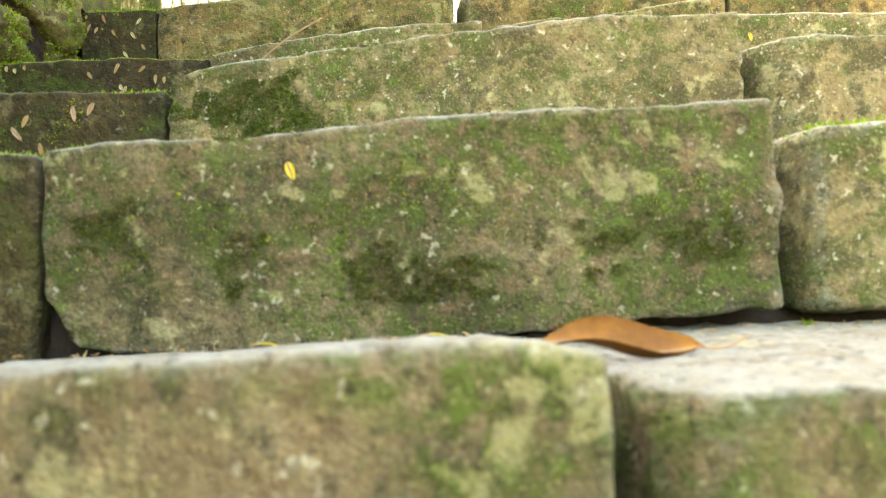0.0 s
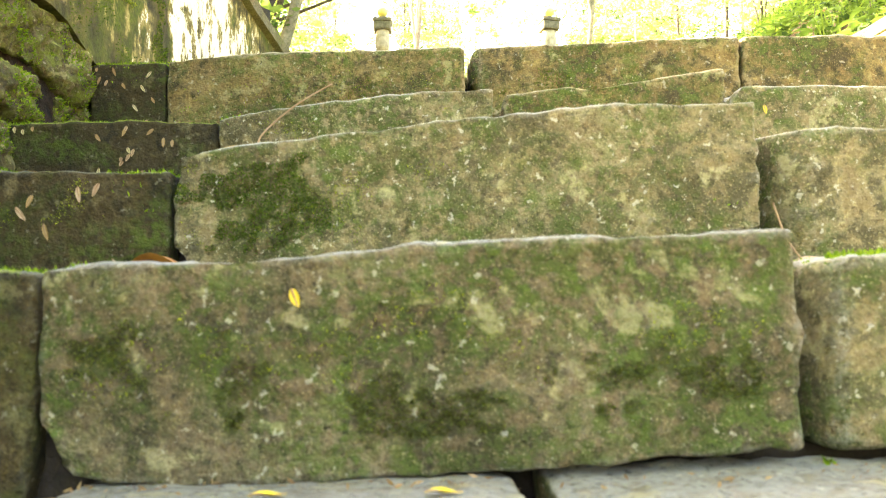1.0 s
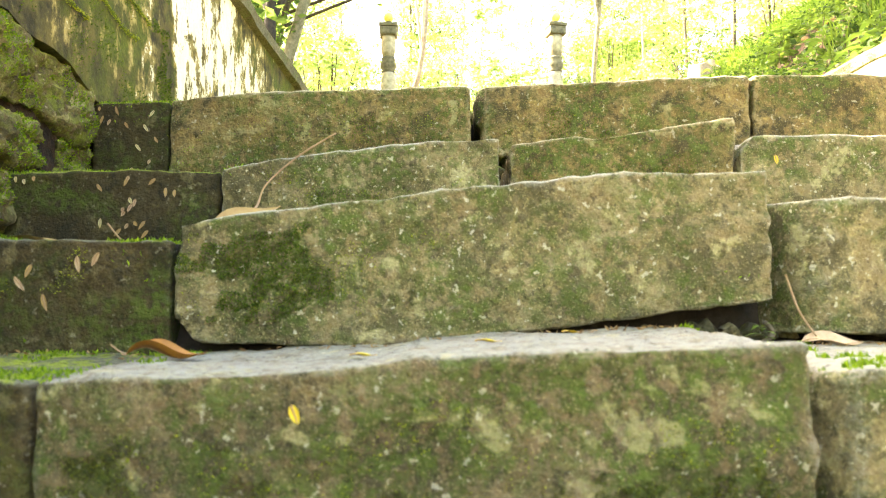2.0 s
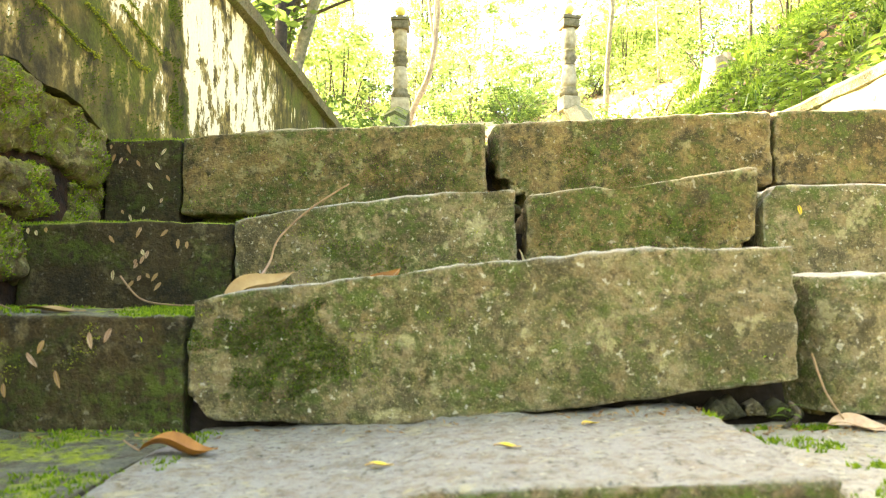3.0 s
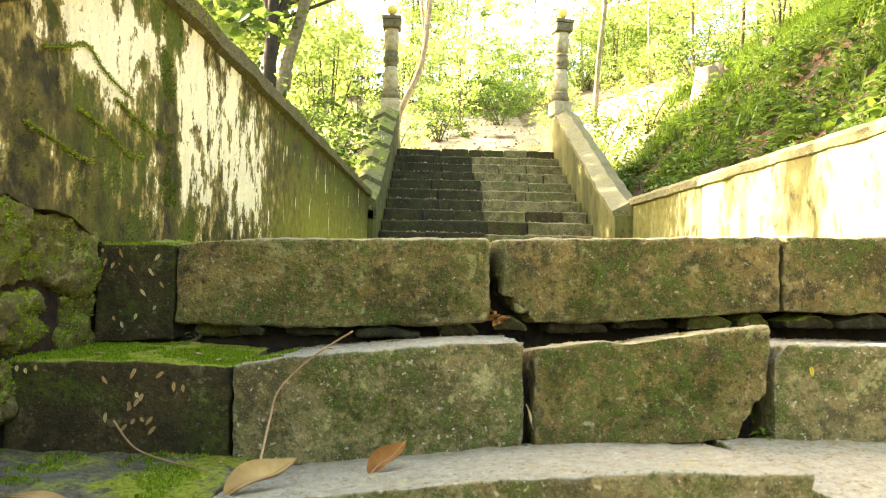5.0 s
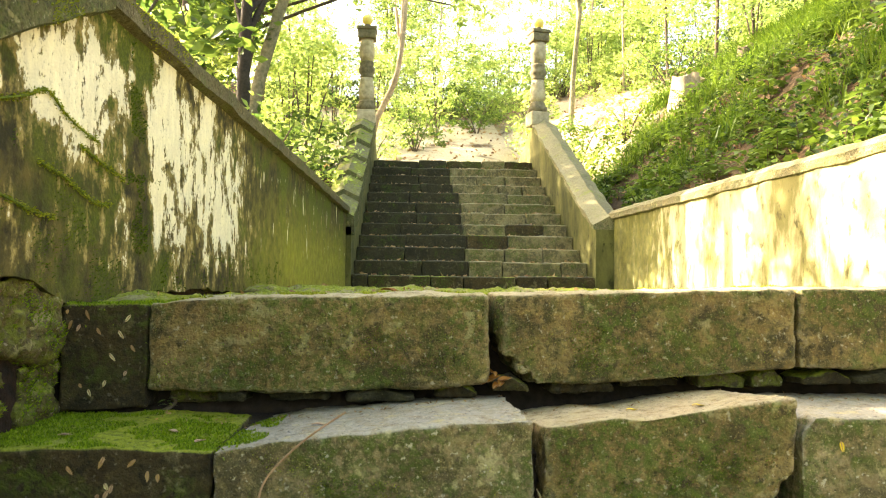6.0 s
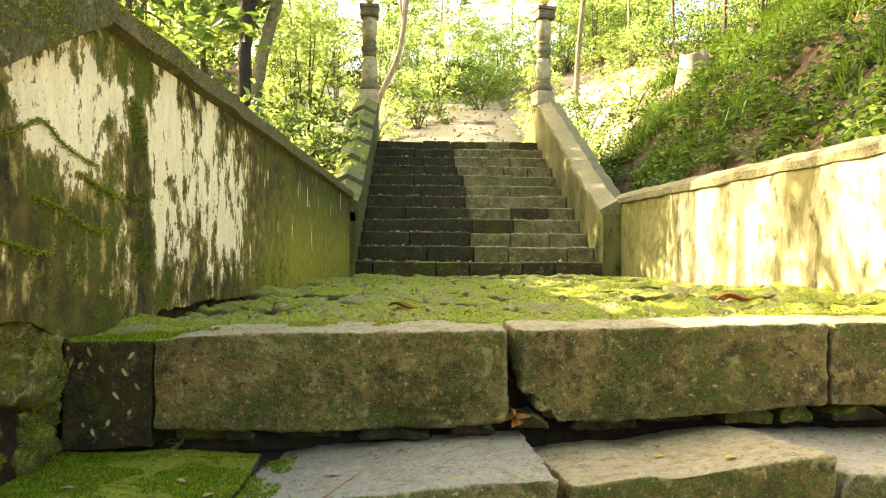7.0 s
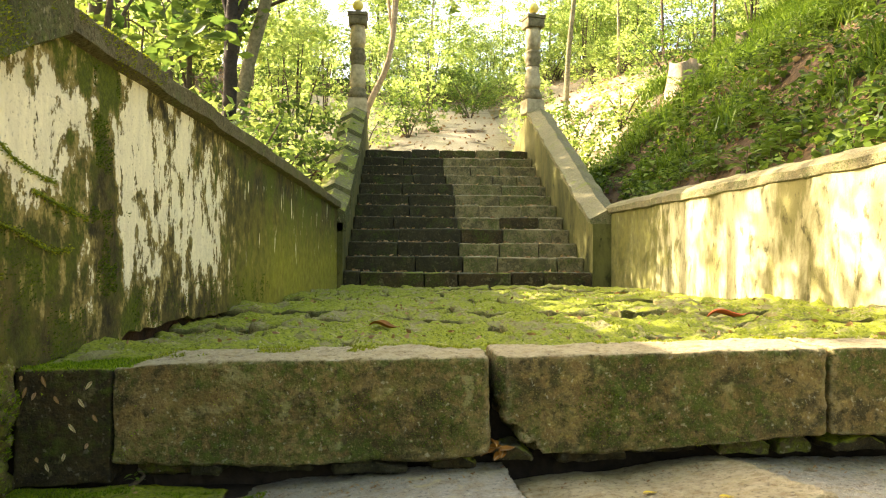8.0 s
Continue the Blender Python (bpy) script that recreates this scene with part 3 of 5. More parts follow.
step_block(STONE_BROWN, "chipped sandstone block with an uneven upper edge", x0=0.158, x1=0.585, front=(1.408, 1.398), depth=0.42, bottom=((0, 0.440), (0.5, 0.452), (1, 0.47)), top=((0, 0.626), (0.2, 0.639), (0.3, 0.643), (0.4, 0.640), (0.5, 0.646), (0.7, 0.662), (1, 0.676)), fall=0.05, seed=17, pitch=0.012, chip=(1, True, 0.068))
step_block(STONE, "sandstone block with a broken corner", x0=0.598, x1=1.2, front=(1.40, 1.38), depth=0.42, bottom=(0.45, 0.45), top=((0, 0.645), (1, 0.64)), fall=0.025, seed=18, pitch=0.014, chip=(-1, False, 0.03))
step_block(STONE_BLACK, "blackened block under a cushion of green moss", x0=-0.838, x1=-0.408, front=(1.462, 1.442), depth=0.36, bottom=(0.37, 0.385), top=((0, 0.578), (0.6, 0.584), (1, 0.578)), seed=19, pitch=0.014)
step_block(STONE, x0=1.21, x1=2.1, front=(1.38, 1.38), depth=0.42, bottom=(0.45, 0.45), top=(0.64, 0.64), seed=20, pitch=0.04)
# fifth course, the edge of the landing
step_block(STONE_BROWN, "brown sandstone edge block with green stains", x0=-0.632, x1=0.098, front=((0, 1.785), (0.5, 1.757), (1, 1.737)), depth=0.19, bottom=((0, 0.632), (0.45, 0.628), (0.8, 0.640), (1, 0.652)), top=((0, 0.816), (0.12, 0.828), (0.4, 0.836), (0.55, 0.838), (1, 0.843)), seed=21, pitch=0.012, radius=0.012)
step_block(STONE_BROWN, "brown sandstone edge block with a broken lower corner", x0=0.116, x1=0.756, front=((0, 1.775), (0.03, 1.742), (1, 1.706)), depth=0.19, bottom=((0, 0.645), (0.5, 0.660), (1, 0.690)), top=((0, 0.842), (0.5, 0.852), (1, 0.860)), seed=22, pitch=0.012, radius=0.012, chip=(-1, True, 0.085))
step_block(STONE_BROWN, x0=0.766, x1=1.4, front=(1.707, 1.69), depth=0.19, bottom=(0.688, 0.69), top=(0.862, 0.862), seed=23, pitch=0.014, radius=0.012)
step_block(STONE_BLACK, "blackened edge block capped with moss", x0=-0.825, x1=-0.636, front=(1.80, 1.79), depth=0.17, bottom=(0.58, 0.59), top=(0.812, 0.814), seed=24, pitch=0.014)
step_block(STONE_BROWN, x0=1.41, x1=2.1, front=(1.69, 1.68), depth=0.19, bottom=(0.69, 0.69), top=(0.862, 0.862), seed=25, pitch=0.04)
# courses lower down
for row in range(3):
    for i in range(4):
        step_block(STONE, x0=-0.86 + 0.74 * i, x1=-0.13 + 0.74 * i, front=(-0.08 - 0.37 * row, -0.08 - 0.37 * row), depth=0.42, bottom=(-0.34 - 0.2 * row, -0.34 - 0.2 * row), top=(-0.14 - 0.2 * row, -0.14 - 0.2 * row), seed=30 + 4 * row + i, pitch=0.05)
# packing stones in the open bed joint below the landing edge
g = random.Random(5)
x, i = -0.60, 0
while x < 1.3:
    w, h = g.uniform(0.05, 0.15), g.uniform(0.026, 0.05)
    z = 0.592 + 0.04 * (x + 0.6) + g.uniform(-0.004, 0.008)
    tip = g.uniform(-0.012, 0.012)
    y = 1.80 - 0.045 * (x + 0.6) + g.uniform(-0.012, 0.035)
    part("packing_stone", block("packing_stone", g.choice((RUBBLE, STONE_DARK, STONE_BLACK, STONE_DAMP)), x0=x, x1=x + w, front=(y, y + g.uniform(-0.015, 0.015)), depth=0.10, bottom=(z, z), top=((0, z + h * 0.6), (g.uniform(0.25, 0.5), z + h), (g.uniform(0.55, 0.8), z + h + tip), (1, z + h * 0.5)), seed=60 + i, pitch=0.014, radius=0.016, rough=0.010), lower)
    x += w + g.uniform(0.0, 0.05)
    i += 1
for i in range(11):
    x = 0.27 + i * 0.024 + g.uniform(-0.012, 0.012)
    w = g.uniform(0.012, 0.035)
    part("packing_stone", block("packing_stone", g.choice((RUBBLE, STONE_DARK, STONE_BROWN)), x0=x, x1=x + w, front=(1.05 + g.uniform(0, 0.03),) * 2, depth=0.03, bottom=(0.268, 0.268), top=((0, 0.268 + w * 0.5), (0.5, 0.268 + w * 0.8), (1, 0.268 + w * 0.3)), seed=90 + i, pitch=0.008, radius=0.009, rough=0.006), lower)


# ---- landing ----
def landing_z(x, y):
    return 0.826 - 0.0145 * (y - 1.9) + 0.012 * x * max(0.0, 1 - (y - 1.9) / 3)


landing = thing("landing", "moss-covered landing of uneven flat paving stones", "paving", kind="structure")
verts = [(x, y, landing_z(x, y) - 0.035) for y in (1.92, 4.0, 7.4) for x in (-0.84, 0.6, 2.2)] + [(x, y, 0.4) for y in (1.92, 4.0, 7.4) for x in (-0.84, 0.6, 2.2)]
faces = [(j * 3 + i, j * 3 + i + 1, j * 3 + i + 4, j * 3 + i + 3) for j in range(2) for i in range(2)]
faces += [(0, 9, 10, 1), (1, 10, 11, 2)]
part("soil_bed", mesh_of("soil_bed", verts, faces, DIRT, False), landing, "dark soil bed between the paving stones")
g = random.Random(11)
y, row = 1.93, 0
while y < 7.3:
    dy = g.uniform(0.28, 0.5)
    x = -0.82 + g.uniform(-0.25, 0.0)
    while x < 2.1:
        dx = g.uniform(0.3, 0.75)
        xa, xb = max(x, -0.83), min(x + dx, 2.13)
        if xb - xa > 0.06:
            z = landing_z((xa + xb) / 2, y + dy / 2) + g.uniform(-0.022, 0.014)
            t0, t1 = z + g.uniform(-0.008, 0.008), z + g.uniform(-0.008, 0.008)
            sk = g.uniform(-0.05, 0.05)
            part("paving_stone", block("paving_stone", MOSSY_PAVING, x0=xa + 0.011, x1=xb - 0.011, front=(y + sk * 0.5, y - sk * 0.5), depth=dy - 0.015, bottom=(z - 0.08, z - 0.08), top=((0, t0), (0.5, (t0 + t1) / 2 + g.uniform(-0.006, 0.008)), (1, t1)), seed=100 + row, pitch=0.045 if y > 3.6 else 0.026, radius=0.022, rough=0.028), landing)
            row += 1
        x += dx
    y += dy


# ---- side walls ----
def prism(name, outline, x_at, thick, material, cut=0.0):
    """A wall slab: outline in (y, z), its face on the line x_at(y), thickened outward by thick."""
    face = [(x_at(y), y, z) for y, z in outline]
    rear = [(x_at(y) + thick, y, z) for y, z in outline]
    n = len(outline)
    faces = [tuple(range(n)), tuple(reversed(range(n, 2 * n)))] + [(i, i + n, (i + 1) % n + n, (i + 1) % n) for i in range(n)]
    bm = bmesh.new()
    vs = [bm.verts.new(v) for v in face + rear]
    for f in faces:
        bm.faces.new([vs[i] for i in f])
    bmesh.ops.recalc_face_normals(bm, faces=bm.faces)
    bmesh.ops.triangulate(bm, faces=[f for f in bm.faces if len(f.verts) > 4])
    me = bpy.data.meshes.new(name)
    bm.to_mesh(me)
    bm.free()
    me.materials.append(material)
    return me


def coping(name, line, x_at, profile, material, pitch=0.06, rough=0.006, seed=0):
    """Sweeps a profile of (across, up) pairs along a line of (y, z) points on the wall."""
    pts = []
    for (y0, z0), (y1, z1) in zip(line, line[1:]):
        n = max(1, int(math.hypot(y1 - y0, z1 - z0) / pitch))
        pts += [(y0 + (y1 - y0) * i / n, z0 + (z1 - z0) * i / n) for i in range(n)]
    pts.append(line[-1])
    verts, faces, k = [], [], len(profile)
    for y, z in pts:
        for a, b in profile:
            d = rough * noise.fractal(Vector((y * 6, z * 6 + a * 9, b * 9 + seed)), 0.9, 2.0, 3)
            verts.append((x_at(y) + a + d, y, z + b + d))
    for i in range(len(pts) - 1):
        for j in range(k):
            faces.append((i * k + j, i * k + (j + 1) % k, (i + 1) * k + (j + 1) % k, (i + 1) * k + j))
    faces += [tuple(range(k)), tuple(range((len(pts) - 1) * k, len(pts) * k))]
    me = mesh_of(name, verts, faces, material, False)
    bm = bmesh.new()
    bm.from_mesh(me)
    bmesh.ops.recalc_face_normals(bm, faces=bm.faces)
    bm.to_mesh(me)
    bm.free()
    return me


def left_x(y):
    return -0.815 + 0.03 * (max(y, 1.9) - 1.9)


def right_x(y):
    return 2.12 - 0.035 * max(0.0, y - 3.0)


wall_l = thing("wall_left", "old stair wall with peeling limewash, moss and a broken foot", "wall", kind="structure")
CAP_L = ((-1.2, 0.02), (1.955, 1.525), (7.35, 1.50))
FOOT = ((-1.2, -0.62), (1.2, 0.80), (1.36, 0.884), (1.66, 0.866), (1.80, 0.812), (2.20, 0.80), (2.34, 0.832), (2.55, 0.822), (2.72, 0.838), (2.95, 0.818), (3.2, 0.815), (5.0, 0.765), (7.4, 0.70))
foot_y = [-1.2, 0.0, 0.6, 1.0] + [1.2 + 0.035 * i for i in range(80)] + [4.1 + 0.15 * i for i in range(22)] + [7.4]
ragged = [(y, along(FOOT, y) + (0.013 * noise.fractal(Vector((y * 9, 2.0, 0)), 0.8, 2.0, 3) if 1.2 < y < 7.3 else 0.0)) for y in foot_y]
outline = ragged + [(7.4, 1.50), (1.955, 1.525), (-1.2, 0.02)]
part("plaster", prism("plaster", outline, left_x, -0.05, PLASTER), wall_l, "peeling pale limewash over dark algae-green plaster")
outline = [(-1.3, -1.4), (7.4, 0.3), (7.4, 1.49), (1.955, 1.515), (-1.3, -0.04)]
part("masonry_core", prism("masonry_core", outline, lambda y: left_x(y) - 0.045, -0.22, BROKEN), wall_l, "broken red-brown masonry exposed at the foot")
part("coping", coping("coping", CAP_L[:2], left_x, ((-0.33, -0.02), (-0.33, 0.14), (-0.16, 0.22), (-0.01, 0.19), (0.035, 0.15), (0.035, 0.0), (0.0, -0.015)), COPING_GREEN, 0.05, 0.012, 5), wall_l, "thick mossy coping following the steps")
part("coping", coping("coping", CAP_L[1:], left_x, ((-0.33, -0.01), (-0.33, 0.05), (-0.15, 0.10), (0.0, 0.075), (0.03, 0.055), (0.03, 0.0), (0.0, -0.012)), COPING), wall_l, "mossy grey cement coping")
# mossy rubble laid bare in the wall's foot beside the steps
g = random.Random(21)
RUBBLE_AT = [(1.30, 0.722, 0.36, 0.15), (1.648, 0.705, 0.135, 0.14), (1.34, 0.604, 0.235, 0.108), (1.652, 0.575, 0.135, 0.125), (1.02, 0.74, 0.27, 0.08), (1.03, 0.60, 0.30, 0.13), (0.98, 0.47, 0.32, 0.12), (1.31, 0.475, 0.15, 0.12), (0.70, 0.42, 0.31, 0.16), (0.62, 0.27, 0.36, 0.14), (0.33, 0.2, 0.36, 0.18), (0.28, 0.03, 0.36, 0.16), (0.99, 0.34, 0.11, 0.12)]
for i, (y, z, w, h) in enumerate(RUBBLE_AT):
    w, h = 1.09 * w, 1.10 * h
    me = block("rubble_stone", RUBBLE, x0=0, x1=w, front=(0, 0), depth=0.10, bottom=(0, g.uniform(-0.01, 0.01)), top=(h * g.uniform(0.85, 1), h * g.uniform(0.85, 1)), seed=140 + i, pitch=0.013, radius=0.022, rough=0.026)
    part("rubble_stone", me, wall_l, "", pose(-0.822 + g.uniform(-0.01, 0.008), y, z, 0, 0, 90))

wall_r = thing("wall_right", "yellowed limewashed landing wall with dark stains and painted shade", "wall", kind="structure")
outline = [(-1.2, -0.9), (1.9, 0.55), (7.4, 0.55), (7.4, 1.47), (2.2, 1.46), (-1.2, -0.05)]
part("plaster", prism("plaster", outline, right_x, 0.26, PLASTER_PALE), wall_r)
part("coping", coping("coping", ((-1.2, -0.05), (2.2, 1.46), (7.4, 1.47)), right_x, ((0.30, -0.01), (0.30, 0.05), (0.13, 0.125), (0.0, 0.08), (-0.03, 0.05), (-0.035, 0.0), (0.0, -0.012)), COPING_PALE, 0.06, 0.012, 3), wall_r, "rounded weathered coping lit in patches")


# ---- upper flight ----
upper = thing("staircase", "upper flight of weathered stone steps, shade painted on one half", "stairs", kind="structure")
RISE, GO, Y0, Z0 = 0.1475, 0.285, 7.32, 0.745


def inner_left(y):
    return -0.60 + 0.022 * (y - 7.3)


def inner_right(y):
    return 1.79 - 0.026 * (y - 7.3)


g = random.Random(8)
for s in range(12):
    y, z = Y0 + GO * s, Z0 + RISE * s
    xa, xb = inner_left(y), inner_right(y)
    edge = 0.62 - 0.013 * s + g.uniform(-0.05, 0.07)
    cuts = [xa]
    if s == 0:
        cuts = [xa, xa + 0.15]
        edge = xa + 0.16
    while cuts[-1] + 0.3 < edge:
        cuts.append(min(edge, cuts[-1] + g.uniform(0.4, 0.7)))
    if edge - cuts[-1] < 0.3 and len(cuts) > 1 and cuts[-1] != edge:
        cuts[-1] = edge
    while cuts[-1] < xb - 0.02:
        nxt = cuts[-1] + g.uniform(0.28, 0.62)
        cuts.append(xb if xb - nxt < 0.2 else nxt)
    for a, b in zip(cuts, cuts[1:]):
        # Stones up to edge take the darker copy, painting the side wall's shade.
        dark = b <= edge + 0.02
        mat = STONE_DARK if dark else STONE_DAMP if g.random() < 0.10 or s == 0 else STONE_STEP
        e = g.uniform(-0.008, 0.008)
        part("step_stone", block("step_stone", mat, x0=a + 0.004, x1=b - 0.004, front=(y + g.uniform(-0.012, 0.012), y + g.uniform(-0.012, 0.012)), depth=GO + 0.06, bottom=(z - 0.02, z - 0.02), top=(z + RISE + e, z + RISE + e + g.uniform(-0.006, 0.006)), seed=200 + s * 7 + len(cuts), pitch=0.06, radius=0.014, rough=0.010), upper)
verts = [(x, y, z) for x in (-0.75, 1.95) for y, z in ((7.36, 0.5), (7.36, 0.74), (10.7, 2.40), (11.0, 2.44), (11.0, 0.5))]
faces = [(0, 1, 6, 5), (1, 2, 7, 6), (2, 3, 8, 7), (3, 4, 9, 8)]
part("earth_core", mesh_of("earth_core", verts, faces, DIRT, False), upper)

GABLE = ((-0.16, 0.0), (-0.16, 0.05), (0.0, 0.13), (0.16, 0.05), (0.16, 0.0))
for name, x_at, side, cop in (("cheek_wall", inner_left, -1, COPING_GREEN), ("cheek_wall", inner_right, 1, COPING_PALE)):
    cheek = thing(name, "sloping side wall of the upper steps with a gabled coping", "wall", group="side walls of the upper steps", kind="structure")
    line = ((7.30, 1.36), (7.55, 1.46), (10.35, 2.98))
    outline = [(7.30, 0.5), (10.62, 2.2), (10.62, 3.0), (10.35, 2.98), (7.55, 1.46), (7.30, 1.36)]
    part("plaster_face", prism("plaster_face", outline, x_at, side * 0.27, CHEEK), cheek, "olive stained old limewash, darkened for shade")
    if side > 0:
        part("coping", coping("coping", line, lambda y, f=x_at, sd=side: f(y) + sd * 0.135, GABLE, cop, 0.07, 0.012, side), cheek, "gable-shaped weathered coping")
    else:
        for k in range(6):
            y0, y1 = 7.30 + 0.51 * k, 7.30 + 0.51 * (k + 1) + 0.03
            z0, z1 = along(line, y0) + 0.055, along(line, y1) - 0.005
            part("coping_stone", coping("coping_stone", ((y0, z0), (y1, z1)), lambda y: inner_left(y) - 0.135, ((-0.165, -0.14), *GABLE, (0.165, -0.14)), cop, 0.07, 0.010, k), cheek, "gabled coping stone overlapping the next")
    wing = [(10.62, 2.3), (12.4, 2.3), (12.4, 2.55), (10.62, 3.0)]
    part("wing", prism("wing", wing, lambda y, f=x_at: f(10.5), side * 0.24, PLASTER_PALE), cheek, "low end wall behind the lamp post")


# ---- lamp posts ----
def box_mesh(name, half, z0, z1, material, bevel=0.012):
    bm = bmesh.new()
    bmesh.ops.create_cube(bm, size=1.0)
    for v in bm.verts:
        v.co = (v.co.x * 2 * half, v.co.y * 2 * half, z0 + (v.co.z + 0.5) * (z1 - z0))
    bmesh.ops.bevel(bm, geom=bm.edges[:], offset=bevel, segments=2, affect="EDGES", profile=0.6)
    me = bpy.data.meshes.new(name)
    bm.to_mesh(me)
    bm.free()
    me.materials.append(material)
    return me


def lamp_post(m):
    post = thing("lamp_post", "turned stone baluster post with a yellow glass globe on top", "lamp post", m=m, group="lamp posts at the head of the steps")
    part("plinth", box_mesh("plinth", 0.13, -0.1, 0.10, POST_STONE, 0.02), post)
    part("base_ring", lathe("base_ring", ((0.12, 0.10), (0.135, 0.13), (0.135, 0.17), (0.11, 0.19), (0.115, 0.21), (0.105, 0.24)), POST_DARK), post)
    part("lower_shaft", lathe("lower_shaft", ((0.095, 0.24), (0.11, 0.30), (0.112, 0.38), (0.095, 0.50), (0.085, 0.56)), POST_STONE), post)
    part("knop", lathe("knop", ((0.085, 0.56), (0.10, 0.575), (0.085, 0.60), (0.112, 0.64), (0.115, 0.69), (0.09, 0.74), (0.10, 0.755), (0.10, 0.775), (0.085, 0.79)), POST_DARK), post)
    part("upper_shaft", lathe("upper_shaft", ((0.085, 0.79), (0.105, 0.88), (0.11, 0.96), (0.10, 1.05), (0.095, 1.10)), POST_STONE), post)
    cap = part("capital", box_mesh("capital", 0.125, 1.10, 1.22, POST_DARK, 0.02), post)
    part("abacus", box_mesh("abacus", 0.135, 1.222, 1.27, POST_DARK, 0.01), cap)
    part("neck", lathe("neck", ((0.03, 1.27), (0.035, 1.30), (0.04, 1.32)), POST_DARK, 12), post, "small dark lamp holder")
    part("globe", lathe("globe", [(max(0.004, 0.076 * math.sin(math.pi * i / 14)), 1.388 - 0.076 * math.cos(math.pi * i / 14)) for i in range(15)], GLOBE, 20), post, "yellowed round glass globe")
    return post


post = lamp_post(pose(-0.64, 10.45, 3.10))
copy_thing(post, pose(1.775, 10.45, 3.12, 0, 0.6, 12))

verts = [(x, y, ground_height(0.6, y) + 0.03 + 0.02 * noise.noise(Vector((x, y, 0)))) for y in [10.62 + 0.5 * i for i in range(6)] for x in (-0.9, 0.0, 0.8, 1.6, 2.1)]
faces = [(j * 5 + i, j * 5 + i + 1, j * 5 + i + 6, j * 5 + i + 5) for j in range(5) for i in range(4)]
thing("path", "pale sandy path at the head of the steps", "path", mesh_of("path", verts, faces, PATH_SAND), kind="structure")


# ---- trees and undergrowth ----
def tree(label, category, points, radii, bark, crown_specs, leaf, leaf_size, seed, limbs=5, name="tree", group=""):
    """A tapered trunk along a line, limbs, and a crown of leaf clumps; points are relative to the foot."""
    t = thing(name, label, category, group=group)
    line = curve_points(points, 8)
    part("trunk", tube("trunk", line, radii, bark, 10, 0.25), t)
    g = random.Random(seed)
    centres = []
    for k, (c, spread, n_clumps, per, r) in enumerate(crown_specs):
        centres.append(clumps(seed * 10 + k, n_clumps, per, spread, r, c))
    for k in range(limbs):
        a = line[int(len(line) * g.uniform(0.45, 0.95))]
        c, spread = crown_specs[k % len(crown_specs)][:2]
        b = Vector(c) + Vector([g.uniform(-0.7, 0.7) * s for s in spread])
        mid = (a + b) / 2 + Vector((0, 0, 0.1 * (b - a).length))
        part("limb", tube("limb", curve_points((a, mid, b), 5), (radii[1] * 0.9, radii[1] * 0.25), bark, 6, 0.2), t)
    part("crown", leaves_mesh("crown", np.concatenate(centres), leaf_size, leaf, seed), t)
    return t


def ground_pose(x, y, rz=0.0, sink=0.08):
    return pose(x, y, ground_height(x, y) - sink, 0, 0, rz)


# trunks that stand close behind the walls
t = tree("slender dark-barked tree rising behind the stair wall", "tree", ((0, 0, 0), (0.02, 0.0, 1.3), (0.06, 0, 2.4), (0.2, 0.1, 4.6)), (0.075, 0.045), BARK_DARK, [((0.2, 0.3, 4.3), (1.6, 1.5, 1.2), 70, 40, 0.22), ((-0.8, 1.4, 2.6), (0.9, 0.8, 0.7), 30, 30, 0.2)], LEAF_DARK, 0.11, 1)
t.matrix_basis = ground_pose(-1.72, 7.5)
t = tree("leaning tree with rough brown bark", "tree", ((0, 0, 0), (0.15, 0, 1.0), (0.42, 0, 2.1), (0.75, 0.2, 3.2), (1.0, 0.4, 5.0)), (0.085, 0.05), BARK_MOSSY, [((0.9, 0.4, 4.6), (1.7, 1.6, 1.1), 60, 40, 0.24)], LEAF, 0.11, 2)
t.matrix_basis = ground_pose(-2.05, 9.0)
t = tree("thin pale curving sapling trunk", "tree", ((0, 0, 0), (0.05, 0, 0.9), (0.42, 0, 1.8), (0.56, 0, 3.0), (0.6, 0, 5.0)), (0.062, 0.036), BARK_PALE, [((0.6, 0.3, 5.6), (1.6, 1.6, 1.0), 50, 40, 0.25)], LEAF, 0.12, 3)
t.matrix_basis = ground_pose(-0.68, 13.0)
t = tree("straight thin pale sapling", "tree", ((0, 0, 0), (0.08, 0, 1.5), (0.25, 0, 3.2), (0.4, 0, 5.5)), (0.06, 0.036), BARK_MOSSY, [((0.4, 0.2, 5.8), (1.6, 1.6, 1.2), 50, 40, 0.25)], LEAF, 0.12, 4)
t.matrix_basis = ground_pose(3.42, 15.6)
t = tree("thick dark trunk standing on the bank", "tree", ((0, 0, 0), (-0.02, 0, 0.8), (0.05, 0.1, 2.5), (0.2, 0.2, 5)), (0.17, 0.11), BARK_DARK, [((0.2, 0.4, 5.2), (2.2, 2.2, 1.3), 80, 40, 0.3)], LEAF, 0.12, 5)
t.matrix_basis = ground_pose(3.95, 6.0)

t = tree("broad-leaved young tree overhanging the stair wall", "tree", ((0, 0, 0), (0.05, 0, 0.9), (0.1, 0.1, 1.7), (0.0, 0.2, 2.8)), (0.03, 0.014), BARK, [((0.15, 0.2, 1.6), (0.6, 0.9, 0.5), 34, 14, 0.17), ((0.1, 1.4, 2.2), (0.7, 0.6, 0.5), 14, 14, 0.17)], LEAF_DARK, 0.15, 6)
t.matrix_basis = ground_pose(-2.0, 5.0)

